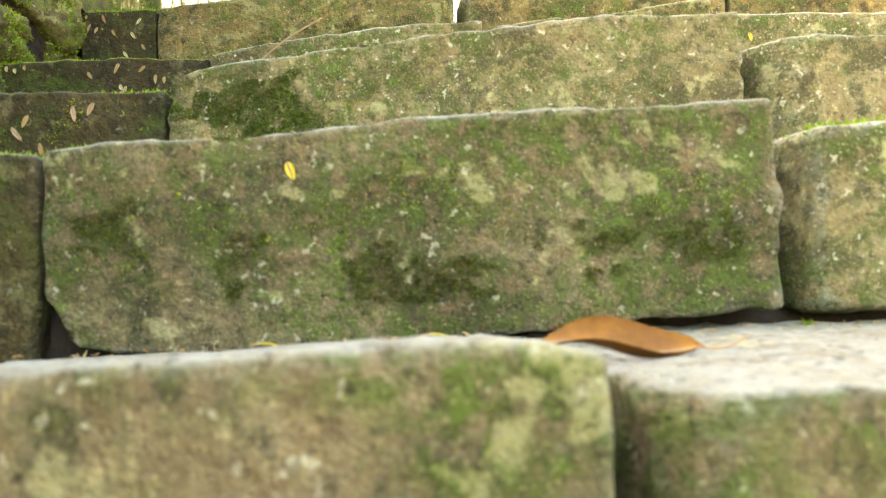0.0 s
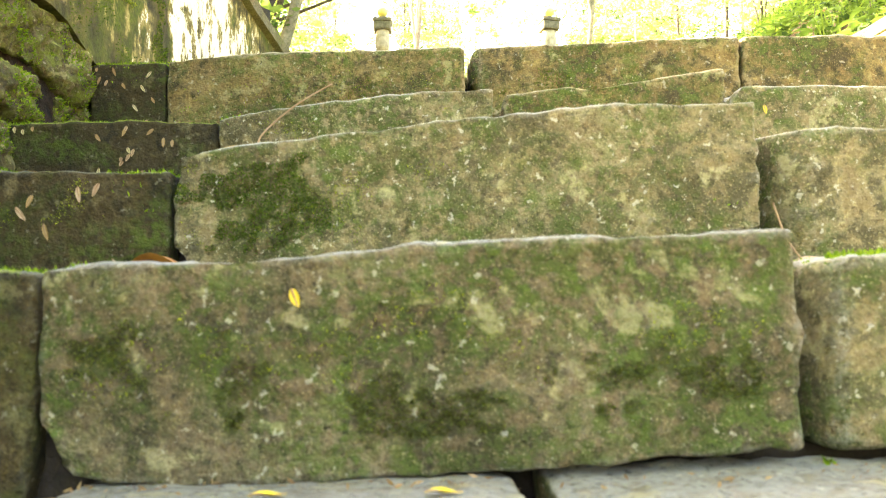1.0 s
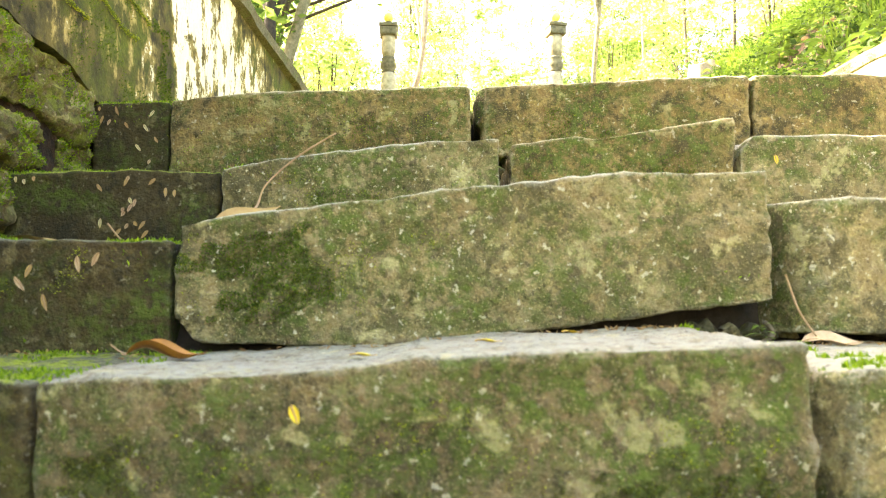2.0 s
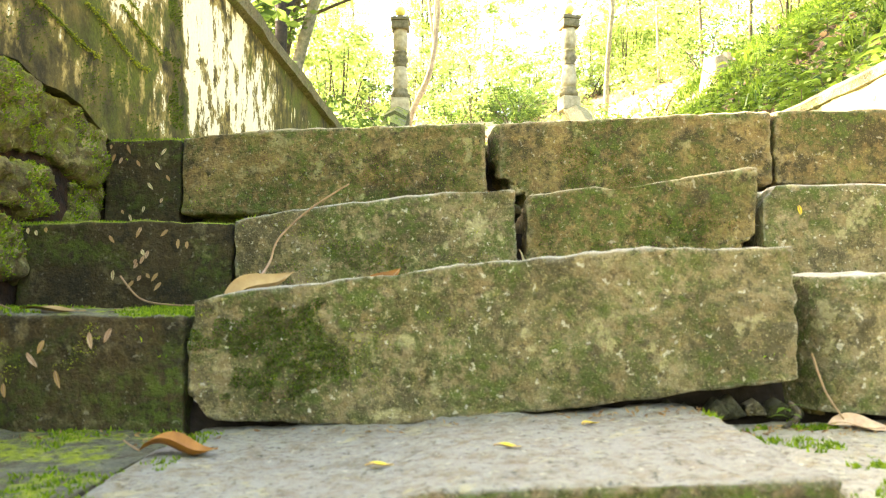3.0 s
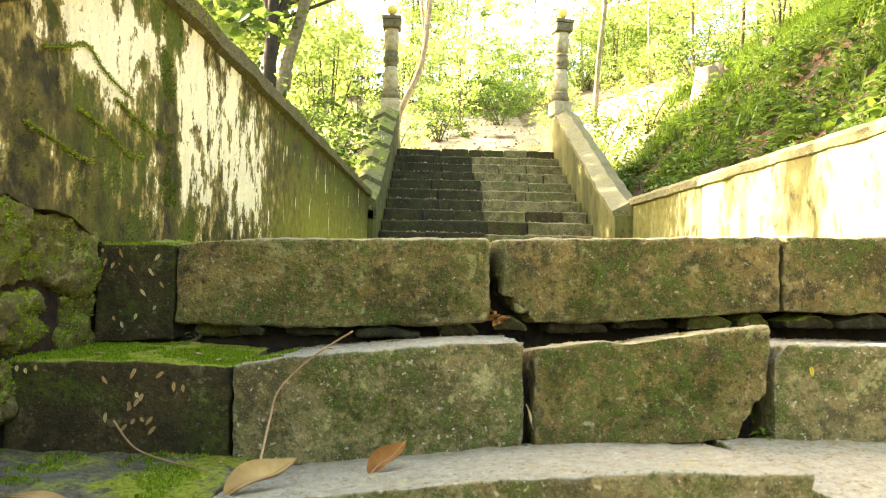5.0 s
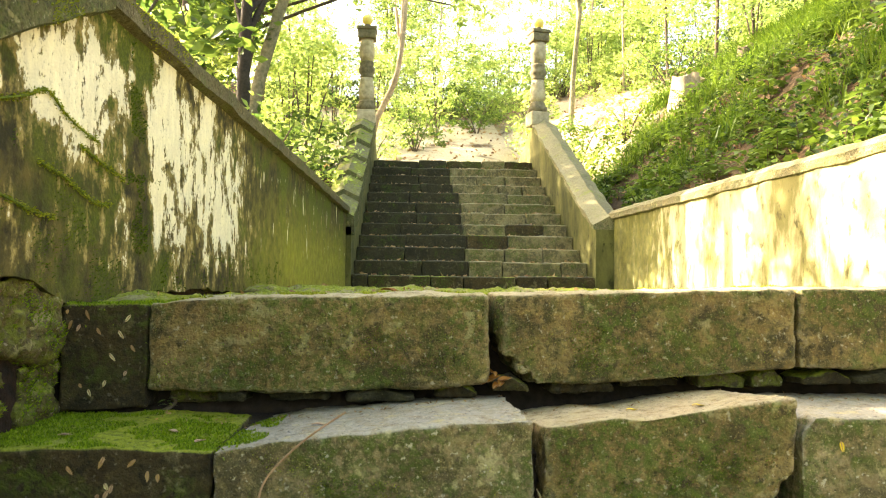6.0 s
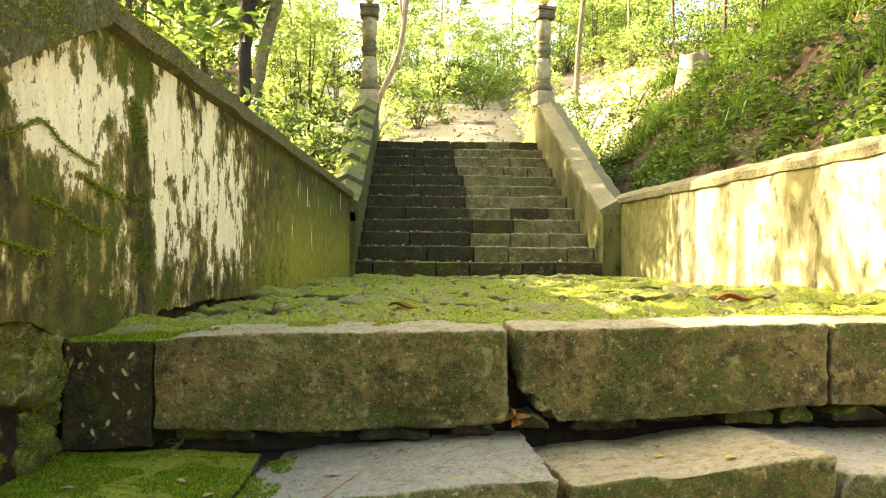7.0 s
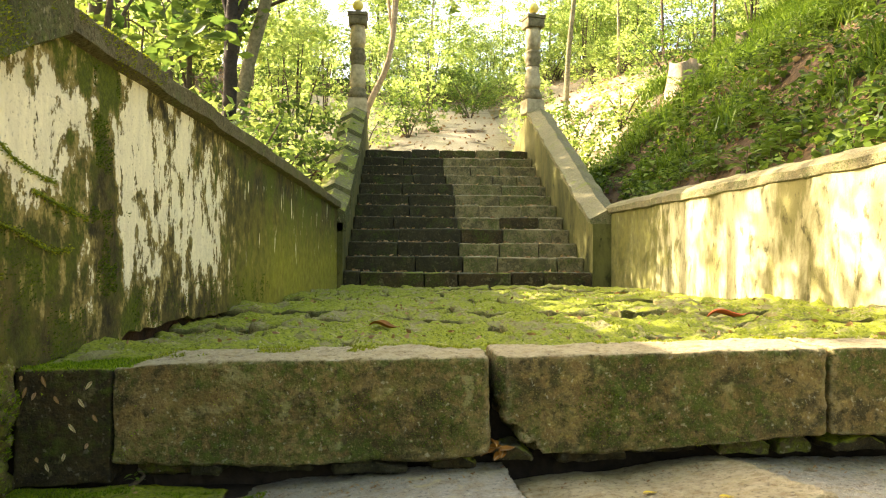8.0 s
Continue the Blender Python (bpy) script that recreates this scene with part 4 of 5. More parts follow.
# Trunks added along the sun's line so their shadows fall on the right wall.
for x, y, r in ((-2.55, 6.35, 0.06), (-2.75, 7.25, 0.075), (-2.5, 8.1, 0.05)):
    t = tree("tall slim tree with a high crown", "tree", ((0, 0, 0), (0.05, 0.02, 2.5), (0.0, 0.05, 5.0), (0.1, 0.1, 8.6)), (r, r * 0.6), BARK, [((0.1, 0.1, 9.0), (1.3, 1.3, 0.8), 40, 30, 0.24)], LEAF, 0.11, int(y * 10), 4)
    t.matrix_basis = ground_pose(x, y)

# Crown added in the sun's path to darken the right wall's far end.
t = tree("bushy young tree added for shade behind the side wall", "tree", ((0, 0, 0), (0.05, 0, 1.0), (0.0, 0.05, 2.4)), (0.05, 0.025), BARK, [((0.0, 0.2, 2.2), (0.85, 1.3, 0.9), 90, 40, 0.2)], LEAF, 0.11, 7)
t.matrix_basis = ground_pose(-2.75, 9.7)

# broad trees added, mostly out of view, to shade the lower steps and the far end of the landing
for label, at, crowns, seed in (
        ("unseen broad tree added to shade the lower steps", (-3.2, -2.2), [((2.2, 0.0, 6.6), (2.6, 2.2, 0.9), 110, 44, 0.34), ((0.4, -1.6, 5.6), (1.8, 1.8, 0.9), 60, 44, 0.3)], 8),
        ("unseen broad tree added to shade the lower steps", (4.3, -2.6), [((-1.9, 0.0, 6.2), (2.4, 2.2, 0.9), 110, 44, 0.34), ((0.0, -1.4, 5.2), (1.8, 1.8, 0.9), 60, 44, 0.3)], 9),
        ("leafy tree added behind the wall to shade the landing", (-3.5, 9.6), [((0.1, 0.0, 3.1), (1.0, 1.1, 0.9), 90, 44, 0.24)], 17),
        ("leafy tree added behind the wall to shade the landing", (-3.0, 11.4), [((0.0, 0.2, 3.0), (1.0, 1.3, 1.0), 90, 44, 0.24)], 18)):
    high = crowns[0][0][2]
    t = tree(label, "tree", ((0, 0, 0), (0.08, 0, high * 0.3), (0.0, 0.1, high * 0.6), (0.15, 0.05, high)), (0.02 * high + 0.03, 0.04), BARK, crowns, LEAF, 0.13, seed, 6, group="shade trees")
    t.matrix_basis = ground_pose(*at)

t = tree("leaning tree whose twigs hang over the upper steps", "tree", ((0, 0, 0), (0.1, -0.1, 1.2), (0.5, -0.3, 2.6), (1.3, -0.5, 3.6)), (0.06, 0.03), BARK, [((3.1, -1.0, 1.95), (0.35, 0.3, 0.22), 6, 16, 0.12), ((1.75, -1.0, 2.15), (0.35, 0.3, 0.25), 7, 16, 0.12), ((4.4, -1.0, 2.3), (0.5, 0.4, 0.25), 8, 16, 0.12), ((1.0, -0.6, 3.4), (1.2, 1.0, 0.6), 40, 30, 0.2)], LEAF, 0.10, 19, 8)
t.matrix_basis = ground_pose(-2.4, 10.4)
# Crowns added out of view to break up the sun on landing and wall.
for at, crown, seed in (((-2.7, 6.3), ((0.2, 0.1, 2.85), (0.5, 1.35, 0.35), 46, 20, 0.13), 20), ((-2.7, 3.6), ((0.1, 0.75, 2.0), (0.6, 1.1, 0.5), 52, 20, 0.14), 21)):
    t = tree("thin young tree added to dapple the landing", "tree", ((0, 0, 0), (0.05, 0, 0.9), (0.1, 0.1, 1.7), (0.2, 0.1, crown[0][2])), (0.04, 0.015), BARK, [crown], LEAF_DARK, 0.11, seed)
    t.matrix_basis = ground_pose(*at)

# woodland behind: a few kinds, repeated
g = random.Random(3)
kinds = []
for k in range(4):
    h = (5.5, 6.5, 4.5, 7.5)[k]
    specs = [((0, 0, h * 0.82), (1.5, 1.5, h * 0.2), 84, 44, 0.26), ((0.2, 0.1, h * 0.42), (1.5, 1.5, h * 0.26), 70, 38, 0.24)]
    t = tree("slim woodland tree with light green leaves", "tree", ((0, 0, 0), (g.uniform(-0.1, 0.1), 0, h * 0.3), (g.uniform(-0.3, 0.3), 0.1, h * 0.6), (g.uniform(-0.4, 0.4), 0, h)), (0.034, 0.014), (BARK, BARK_PALE, BARK, BARK)[k], specs, (LEAF, LEAF, LEAF_DARK, LEAF)[k], 0.10, 10 + k, 6, group="woodland trees")
    kinds.append(t)
spots = []
tries = 0
while len(spots) < 46 and tries < 3000:
    tries += 1
    y = g.uniform(14.5, 34)
    x = g.uniform(-0.62, 0.62) * y + g.uniform(-3, 3)
    if -1.6 < x - 0.06 * y < 2.2 and y < 20.5:
        continue
    if y < 25 and x < 1.0 and abs((x - 0.6) * 0.447 + (y - 16.0) * 0.894) < 3.0:
        continue
    if all((x - a) ** 2 + (y - b) ** 2 > 2.2 for a, b in spots):
        spots.append((x, y))
# Those at low or negative y are unseen, added to dim the lower steps.
spots += [(-3.6, 9.2), (-3.1, 11.5), (5.2, 12.4), (6.4, 10.8), (7.4, 8.8), (-6.4, 1.0), (7.2, 1.6), (-6.8, -6.2), (6.6, -6.6), (0.6, -11.5), (-2.8, -12.2), (3.8, -12.4), (-8.5, -9.0), (9.0, -9.5), (-2.9, -3.4), (-2.4, -6.2), (3.9, -3.2), (3.2, -6.0), (1.2, -7.4), (-3.6, -0.8), (4.6, -0.6)]
for i, (x, y) in enumerate(spots):
    m = ground_pose(x, y, g.uniform(0, 360))
    if i < 4:
        kinds[i].matrix_basis = m
    else:
        copy_thing(kinds[i % 4], m)


def shrub(label, seed, spread, n_clumps, per, r, leaf, size):
    s = thing("shrub", label, "shrub", group="woodland shrubs")
    gg = random.Random(seed)
    for k in range(5):
        tip = Vector((gg.uniform(-0.7, 0.7) * spread[0], gg.uniform(-0.7, 0.7) * spread[1], spread[2] * gg.uniform(0.9, 1.6)))
        part("stem", tube("stem", curve_points(((0, 0, 0), tip * 0.5 + Vector((0, 0, 0.1)), tip), 4), (0.018, 0.006), BARK, 5), s)
    part("foliage", leaves_mesh("foliage", clumps(seed, n_clumps, per, spread, r, (0, 0, spread[2])), size, leaf, seed), s)
    return s


bushes = [shrub("leafy light green shrub in the undergrowth", 31, (0.7, 0.7, 0.55), 40, 26, 0.14, LEAF, 0.08), shrub("dense dark green shrub in the undergrowth", 32, (0.8, 0.8, 0.6), 40, 28, 0.15, LEAF_DARK, 0.085), shrub("tall loose shrub with bright leaves", 33, (0.6, 0.6, 1.1), 46, 24, 0.14, LEAF, 0.09), shrub("big rounded bush on the slope", 34, (1.2, 1.2, 1.3), 90, 34, 0.2, LEAF, 0.10)]
spots = [(-1.6, 5.6), (-1.5, 6.9), (-2.2, 6.3), (-1.35, 8.2), (-1.3, 9.4), (-1.5, 10.6), (-2.4, 8.2), (-2.6, 10.2), (-1.9, 11.8), (-0.7, 14.0), (0.1, 15.2), (0.6, 16.5), (2.5, 12.3), (3.0, 13.2), (2.4, 14.6), (3.4, 11.6), (4.4, 12.2), (5.4, 11.4), (6.4, 9.8), (1.6, 17.5), (-1.6, 15.5), (-2.8, 14.4), (1.0, 19.0), (0.2, 20.5), (2.0, 20.0), (1.4, 22.0), (-0.8, 18.2), (3.0, 18.4)]
for i in range(110):
    y = g.uniform(16.5, 31)
    spots.append((g.uniform(-0.6, 0.6) * y, y))
for i, (x, y) in enumerate(spots):
    m = ground_pose(x, y, g.uniform(0, 360))
    k = i % 3 if i < 28 else i % 4
    if i in (0, 1, 2, 31):
        bushes[k].matrix_basis = m
    else:
        copy_thing(bushes[k], m)


def frond_plant(name, label, category, seed, fronds, length, leaflets, material, up=0.8, width=0.35):
    """A fern-like plant: arching fronds with paired leaflets, one mesh a frond kind."""
    t = thing(name, label, category, group=category + "s on the bank")
    gg = random.Random(seed)
    for f in range(fronds):
        a = 2 * math.pi * (f + gg.uniform(-0.3, 0.3)) / fronds
        out = Vector((math.cos(a), math.sin(a), 0))
        L = length * gg.uniform(0.7, 1.15)
        verts, faces = [], []
        side = Vector((-out.y, out.x, 0))
        prev = None
        for i in range(leaflets + 1):
            u = i / leaflets
            p = out * (L * 0.85 * u) + Vector((0, 0, L * up * (u - 0.62 * u * u)))
            w = L * width * math.sin(math.pi * min(1, 0.12 + 0.88 * u)) * 0.5
            b = len(verts)
            if i and w > 0.004:
                for sg in (-1, 1):
                    k = len(verts)
                    verts += [p, p + out * L * 0.03 + side * sg * w * 0.5 + Vector((0, 0, 0.01)), p + out * L * 0.035 + side * sg * w - Vector((0, 0, w * 0.25)), p - out * L * 0.025 + side * sg * w * 0.45]
                    faces.append((k, k + 1, k + 2, k + 3))
        part("frond", mesh_of("frond", verts, faces, material, False), t)
    return t


ferns = [frond_plant("fern", "bright green fern growing on the bank", "fern", 41, 9, 0.40, 10, LEAF_FERN), frond_plant("fern", "low spreading green fern", "fern", 42, 8, 0.30, 9, LEAF_FERN, 0.6, 0.42)]
spots = [(g.uniform(2.55, 4.6), g.uniform(3.4, 10.5)) for _ in range(80)]
for i, (x, y) in enumerate(spots):
    m = ground_pose(x, y, g.uniform(0, 360), 0.02)
    if i < 2:
        ferns[i].matrix_basis = m
    else:
        copy_thing(ferns[i % 2], m)

# grass and ground leaves over the bank
rng = np.random.default_rng(7)
verts, faces = [], []
for _ in range(5200):
    x, y = 2.45 + 4.4 * rng.random(), rng.uniform(3.2, 12.0)
    if noise.noise(Vector((x * 1.1, y * 0.8, 3.0))) < 0.30 - 0.16 * (x - 2.4):
        continue
    z = ground_height(x, y)
    for b in range(6):
        a, L = rng.uniform(0, 6.28), rng.uniform(0.10, 0.34)
        o = np.array((math.cos(a), math.sin(a), 0.0))
        s = np.array((-o[1], o[0], 0.0)) * 0.006
        root = np.array((x, y, z)) + rng.normal(size=3) * (0.03, 0.03, 0)
        midp = root + o * L * 0.25 + (0, 0, L * 0.65)
        tip = root + o * L * 0.7 + (0, 0, L * 0.85)
        k = len(verts)
        verts += [tuple(root - s), tuple(root + s), tuple(midp + s), tuple(midp - s), tuple(tip)]
        faces += [(k, k + 1, k + 2, k + 3), (k + 3, k + 2, k + 4)]
thing("grass", "long bright green grass covering the bank", "grass", mesh_of("grass", verts, faces, LEAF_GRASS, False), kind="stuff")
pts = []
for _ in range(26000):
    x, y = 2.4 + 4.6 * rng.random() ** 1.4, rng.uniform(3.0, 13.0)
    if noise.noise(Vector((x * 1.4, y * 1.0, 9.0))) + 0.35 * noise.noise(Vector((x * 6, y * 6, 1.0))) < -0.24 + 0.07 * (x - 2.4):
        continue
    pts.append((x, y, ground_height(x, y) + rng.uniform(0.0, 0.14)))
thing("ground_cover", "small-leaved green weeds carpeting the bank", "weeds", leaves_mesh("ground_cover", pts, 0.07, LEAF_FERN, 71, 0.1, 0.6), kind="stuff")
pts = []
for _ in range(9000):
    x, y = rng.uniform(-9, 11), rng.uniform(2.5, 26)
    if (-1.0 < x < 2.3 and y < 11.2):
        continue
    pts.append((x, y, ground_height(x, y) + 0.02))
thing("fallen_leaves", "dry brown fallen leaves littering the woodland ground", "leaf litter", leaves_mesh("fallen_leaves", pts, 0.09, LEAF_DRY, 72, 0.0, 0.55), kind="stuff")


# ---- moss ----
from mathutils.bvhtree import BVHTree


def surface(objects):
    verts, faces = [], []
    for ob in objects:
        k = len(verts)
        m = ob.matrix_basis
        verts += [m @ v.co for v in ob.data.vertices]
        faces += [[k + i for i in f.vertices] for f in ob.data.polygons]
    return BVHTree.FromPolygons(verts, faces)


def moss_patch(label, tree_of, boxes, way, count, size, seed, bare=0.0, scale=14.0, material=MOSS, soft=0.0):
    """A felt of tiny upright shoots on the surface met by rays cast one way out of boxes (low corner, high corner)."""
    gg = random.Random(seed)
    verts, faces = [], []
    way = Vector(way)
    for lo, hi in boxes:
        for _ in range(count):
            p = Vector([gg.uniform(a, b) for a, b in zip(lo, hi)])
            hit, nrm, _, _ = tree_of.ray_cast(p, way, 1.0)
            if hit is None:
                continue
            off = [abs(2 * v - a - c) / (c - a) for v, a, c in zip(p, lo, hi) if c - a > 1e-6]
            if noise.noise(hit * scale + Vector((seed, 0, 0))) + 0.5 * noise.noise(hit * scale * 3) < bare + (soft * max(0.0, math.hypot(*off) - 0.45) if soft else 0.0):
                continue
            if way.z < -0.5 and nrm.z < 0.1:
                continue
            up = (nrm * 0.7 + Vector((gg.gauss(0, 0.45), gg.gauss(0, 0.45), 0.35 + gg.gauss(0, 0.3)))).normalized()
            s = up.cross(Vector((gg.gauss(0, 1), gg.gauss(0, 1), gg.gauss(0, 1)))).normalized()
            L = size * gg.uniform(0.5, 1.4)
            k = len(verts)
            root = hit - nrm * 0.001
            verts += [root - s * L * 0.28, root + s * L * 0.28, root + up * L]
            faces.append((k, k + 1, k + 2))
    return thing("moss", label, "moss", mesh_of("moss", verts, faces, material, False), kind="stuff")


MOSS_LEAF = leaf_material("moss_shoots", (0.05, 0.10, 0.003), (0.20, 0.29, 0.010), 0.3, 0.8)
MOSS_OLIVE = leaf_material("olive_moss_shoots", (0.10, 0.13, 0.006), (0.28, 0.30, 0.022), 0.25, 0.8)
stones = surface([o for o in lower.children if o.name.startswith("stone_block")])
moss_patch("bright green moss along the lips of the dark blocks", stones, [((-0.83, 1.46, 0.75), (-0.33, 1.80, 0.75))], (0, 0, -1), 24000, 0.0055, 1, -0.25, 9.0, MOSS_LEAF)
moss_patch("bright green moss cushion on the landing edge", stones, [((-0.83, 1.79, 0.95), (-0.60, 2.12, 0.95))], (0, 0, -1), 9000, 0.006, 2, -0.5, 9.0, MOSS_LEAF)
moss_patch("green moss on the step beside the wall", stones, [((-0.83, 1.06, 0.6), (-0.36, 1.44, 0.6))], (0, 0, -1), 9000, 0.007, 3, 0.12, 9.0, MOSS_LEAF)
moss_patch("green moss on the step beside the wall", stones, [((-0.83, 0.69, 0.4), (-0.30, 1.06, 0.4))], (0, 0, -1), 7000, 0.006, 4, 0.16, 9.0, MOSS_LEAF)
moss_patch("moss growing in the joint between blocks", stones, [((0.33, 0.68, 0.4), (0.47, 1.03, 0.4)), ((0.40, 1.0, 0.4), (0.52, 1.06, 0.4))], (0, 0, -1), 2600, 0.007, 5, 0.05, 16.0, MOSS_LEAF)
moss_patch("thin dark moss stains on the stone faces", stones, [((-0.36, 0.5, 0.10), (0.35, 0.5, 0.24)), ((-0.36, 0.9, 0.30), (0.1, 0.9, 0.42)), ((-0.84, 0.9, 0.27), (-0.4, 0.9, 0.40)), ((-0.4, 1.3, 0.46), (0.14, 1.3, 0.6)), ((-0.63, 1.6, 0.66), (0.76, 1.6, 0.8))], (0, 1, 0), 5200, 0.0042, 6, 0.18, 13.0, MOSS_OLIVE, 0.5)
MOSS_LANDING = leaf_material("landing_moss_shoots", (0.07, 0.10, 0.005), (0.23, 0.26, 0.018), 0.25, 0.8)
MOSS_DEEP = leaf_material("deep_green_moss_shoots", (0.03, 0.062, 0.007), (0.115, 0.165, 0.013), 0.2, 0.9)
MOSS_SHADED = leaf_material("shaded_moss_tufts", (0.04, 0.05, 0.010), (0.15, 0.165, 0.024), 0.15, 0.9)
moss_patch("deep green moss patch on the block face", stones, [((-0.36, 0.9, 0.29), (-0.13, 0.9, 0.435))], (0, 1, 0), 20000, 0.0045, 11, -0.25, 14.0, MOSS_DEEP, 1.0)
# Moss low on the second course, darkened to paint the shade at its foot.
moss_patch("deep green moss patch on the block face", stones, [((-0.36, 0.5, 0.095), (-0.08, 0.5, 0.22)), ((-0.2, 0.5, 0.095), (0.16, 0.5, 0.16)), ((0.0, 0.5, 0.095), (0.36, 0.5, 0.18))], (0, 1, 0), 20000, 0.004, 12, 0.06, 16.0, MOSS_SHADED, 0.8)
moss_patch("deep green moss patch on the block face", stones, [((-0.35, 1.3, 0.46), (0.1, 1.3, 0.55)), ((0.16, 1.3, 0.48), (0.55, 1.3, 0.62)), ((-0.4, 1.6, 0.66), (0.10, 1.6, 0.79)), ((0.13, 1.6, 0.68), (0.5, 1.6, 0.81))], (0, 1, 0), 9000, 0.0045, 13, 0.02, 13.0, MOSS_DEEP, 0.8)
cope = surface([o for o in wall_l.children if o.name.startswith("coping")])
moss_patch("green moss on the thick coping", cope, [((-0.4, 1.0, 0.9), (-0.4, 2.6, 1.85))], (-1, 0, 0), 34000, 0.007, 14, 0.0, 8.0, MOSS_OLIVE)
moss_patch("moss creeping over the back of the edge blocks", stones, [((-0.63, 1.86, 0.95), (2.1, 1.96, 0.95))], (0, 0, -1), 20000, 0.006, 15, 0.06, 9.0, MOSS_OLIVE)
rubble = surface([o for o in wall_l.children if o.name.startswith("rubble_stone")])
moss_patch("thick olive moss furring the rubble foot of the wall", rubble, [((-0.5, 0.55, 0.2), (-0.5, 1.8, 0.9))], (-1, 0, 0), 44000, 0.007, 7, 0.0, 9.0, MOSS_LEAF)
plaster_face = surface([o for o in wall_l.children if o.name.startswith("plaster")])
moss_patch("patchy green moss growing on the plaster", plaster_face, [((-0.5, 1.0, 0.78), (-0.5, 2.35, 1.15)), ((-0.5, 2.12, 0.8), (-0.5, 2.28, 1.5)), ((-0.5, 2.2, 0.78), (-0.5, 4.2, 0.95))], (-1, 0, 0), 9000, 0.006, 8, 0.16, 9.0, MOSS_DEEP)
paving = surface([o for o in landing.children if o.name.startswith("paving_stone")])
moss_patch("yellow-green moss felting the paving stones", paving, [((-0.82, 1.92, 1.2), (2.1, 3.6, 1.2))], (0, 0, -1), 42000, 0.0065, 9, 0.14, 6.0, MOSS_LANDING)
moss_patch("yellow-green moss felting the paving stones", paving, [((-0.82, 3.6, 1.2), (2.1, 7.2, 1.2))], (0, 0, -1), 24000, 0.011, 10, 0.12, 5.0, MOSS_LANDING)


# ---- fallen leaves and twigs ----
def leaf_thing(label, m, length, width, material, curl=0.0, roll=0.0, stalk=0.0, name="fallen_leaf"):
    """One dead leaf: a pointed blade, curled along its length and rolled across it, with a rib and perhaps a stalk."""
    t = thing(name, label, "leaf", m=m)
    verts, faces, nu, nv = [], [], 14, 6

    def at(u, v):
        w = width * 0.5 * math.sin(math.pi * u ** 0.8) ** 0.75 * v
        a = roll * v
        x = (u - 0.5) * length
        z = curl * length * math.sin(math.pi * 2 * u) * 0.5 + abs(w) * math.sin(abs(a)) + 0.03 * width * math.sin(9 * u + 3 * v)
        return (x, w * math.cos(a), z)
    for i in range(nu + 1):
        for j in range(nv + 1):
            verts.append(at(i / nu, -1 + 2 * j / nv))
    for i in range(nu):
        for j in range(nv):
            k = i * (nv + 1) + j
            faces.append((k, k + 1, k + nv + 2, k + nv + 1))
    low = min(v[2] for v in verts)
    verts = [(x, y, z - low + 0.001) for x, y, z in verts]
    blade = part("blade", mesh_of("blade", verts, faces, material), t)
    ribs = [Vector(at(0.02 + 0.96 * i / 8, 0.0)) + Vector((0, 0, 0.0012 - low)) for i in range(9)]
    part("midrib", tube("midrib", ribs, (0.0012, 0.0005), TWIG, 5), blade)
    if stalk:
        a = Vector(at(0.0, 0.0)) - Vector((0, 0, low))
        part("stalk", tube("stalk", curve_points((a, a + Vector((-stalk * 0.5, stalk * 0.2, 0.004)), a + Vector((-stalk, stalk * 0.15, 0.012))), 5), (0.0013, 0.0009), TWIG, 6), t)
    return t


def on_stone(x, y, tree_of=stones, rz=0.0, rx=0.0, ry=0.0, lift=0.001):
    hit, nrm, _, _ = tree_of.ray_cast(Vector((x, y, 2.0)), Vector((0, 0, -1)), 5.0)
    return pose(x, y, (hit.z if hit else 0.0) + lift, rx, ry, rz)


leaf_thing("glossy brown curled dead leaf lying on the step", on_stone(0.137, 0.475, rz=176, rx=-30, lift=0.005), 0.115, 0.042, LEAF_BROWN, -0.10, 0.7, 0.025)
leaf_thing("tan curled dead leaf on the stone step", on_stone(-0.285, 1.17, rz=20, ry=-26, rx=25, lift=0.012), 0.12, 0.058, LEAF_TAN, 0.10, 0.6, 0.03)
leaf_thing("reddish brown folded leaf on the step", on_stone(-0.10, 1.26, rz=30, ry=-38, rx=25, lift=0.014), 0.085, 0.045, LEAF_BROWN, 0.10, 0.6, 0.02)
leaf_thing("flat tan dead leaf on the mossy step", on_stone(-0.60, 1.15, rz=-10), 0.12, 0.04, LEAF_TAN, 0.04, 0.25, 0.04)
leaf_thing("dark brown crumpled leaf on the step", on_stone(-0.31, 0.90, rz=5), 0.09, 0.05, LEAF_BROWN, 0.14, 0.5, 0.02)
leaf_thing("orange-red fallen leaf on the landing", on_stone(1.12, 2.93, paving, rz=-20, ry=-8), 0.15, 0.07, LEAF_RED, 0.14, 0.5, 0.02)
leaf_thing("pinkish brown fallen leaf at the landing edge", on_stone(-0.17, 1.96, rz=10), 0.11, 0.06, LEAF_PINK, 0.05, 0.3)
leaf_thing("brown leaf lying flat on the moss", on_stone(0.24, 2.34, paving, rz=4), 0.14, 0.05, LEAF_TAN, 0.02, 0.15)
leaf_thing("dark curled leaf on the landing", on_stone(-0.12, 2.55, paving, rz=-20), 0.10, 0.05, LEAF_BROWN, 0.12, 0.5, 0.03)
leaf_thing("dark curled leaf on the landing", on_stone(1.43, 5.2, paving, rz=25), 0.14, 0.07, LEAF_BROWN, 0.12, 0.6)
leaf_thing("dark curled leaf on the landing", on_stone(0.42, 4.6, paving, rz=70), 0.13, 0.06, LEAF_BROWN, 0.2, 0.6)
leaf_thing("pale torn leaf piece beside the joint", on_stone(0.545, 1.0, rz=-20, rx=20), 0.075, 0.038, LEAF_PINK, 0.08, 0.4)
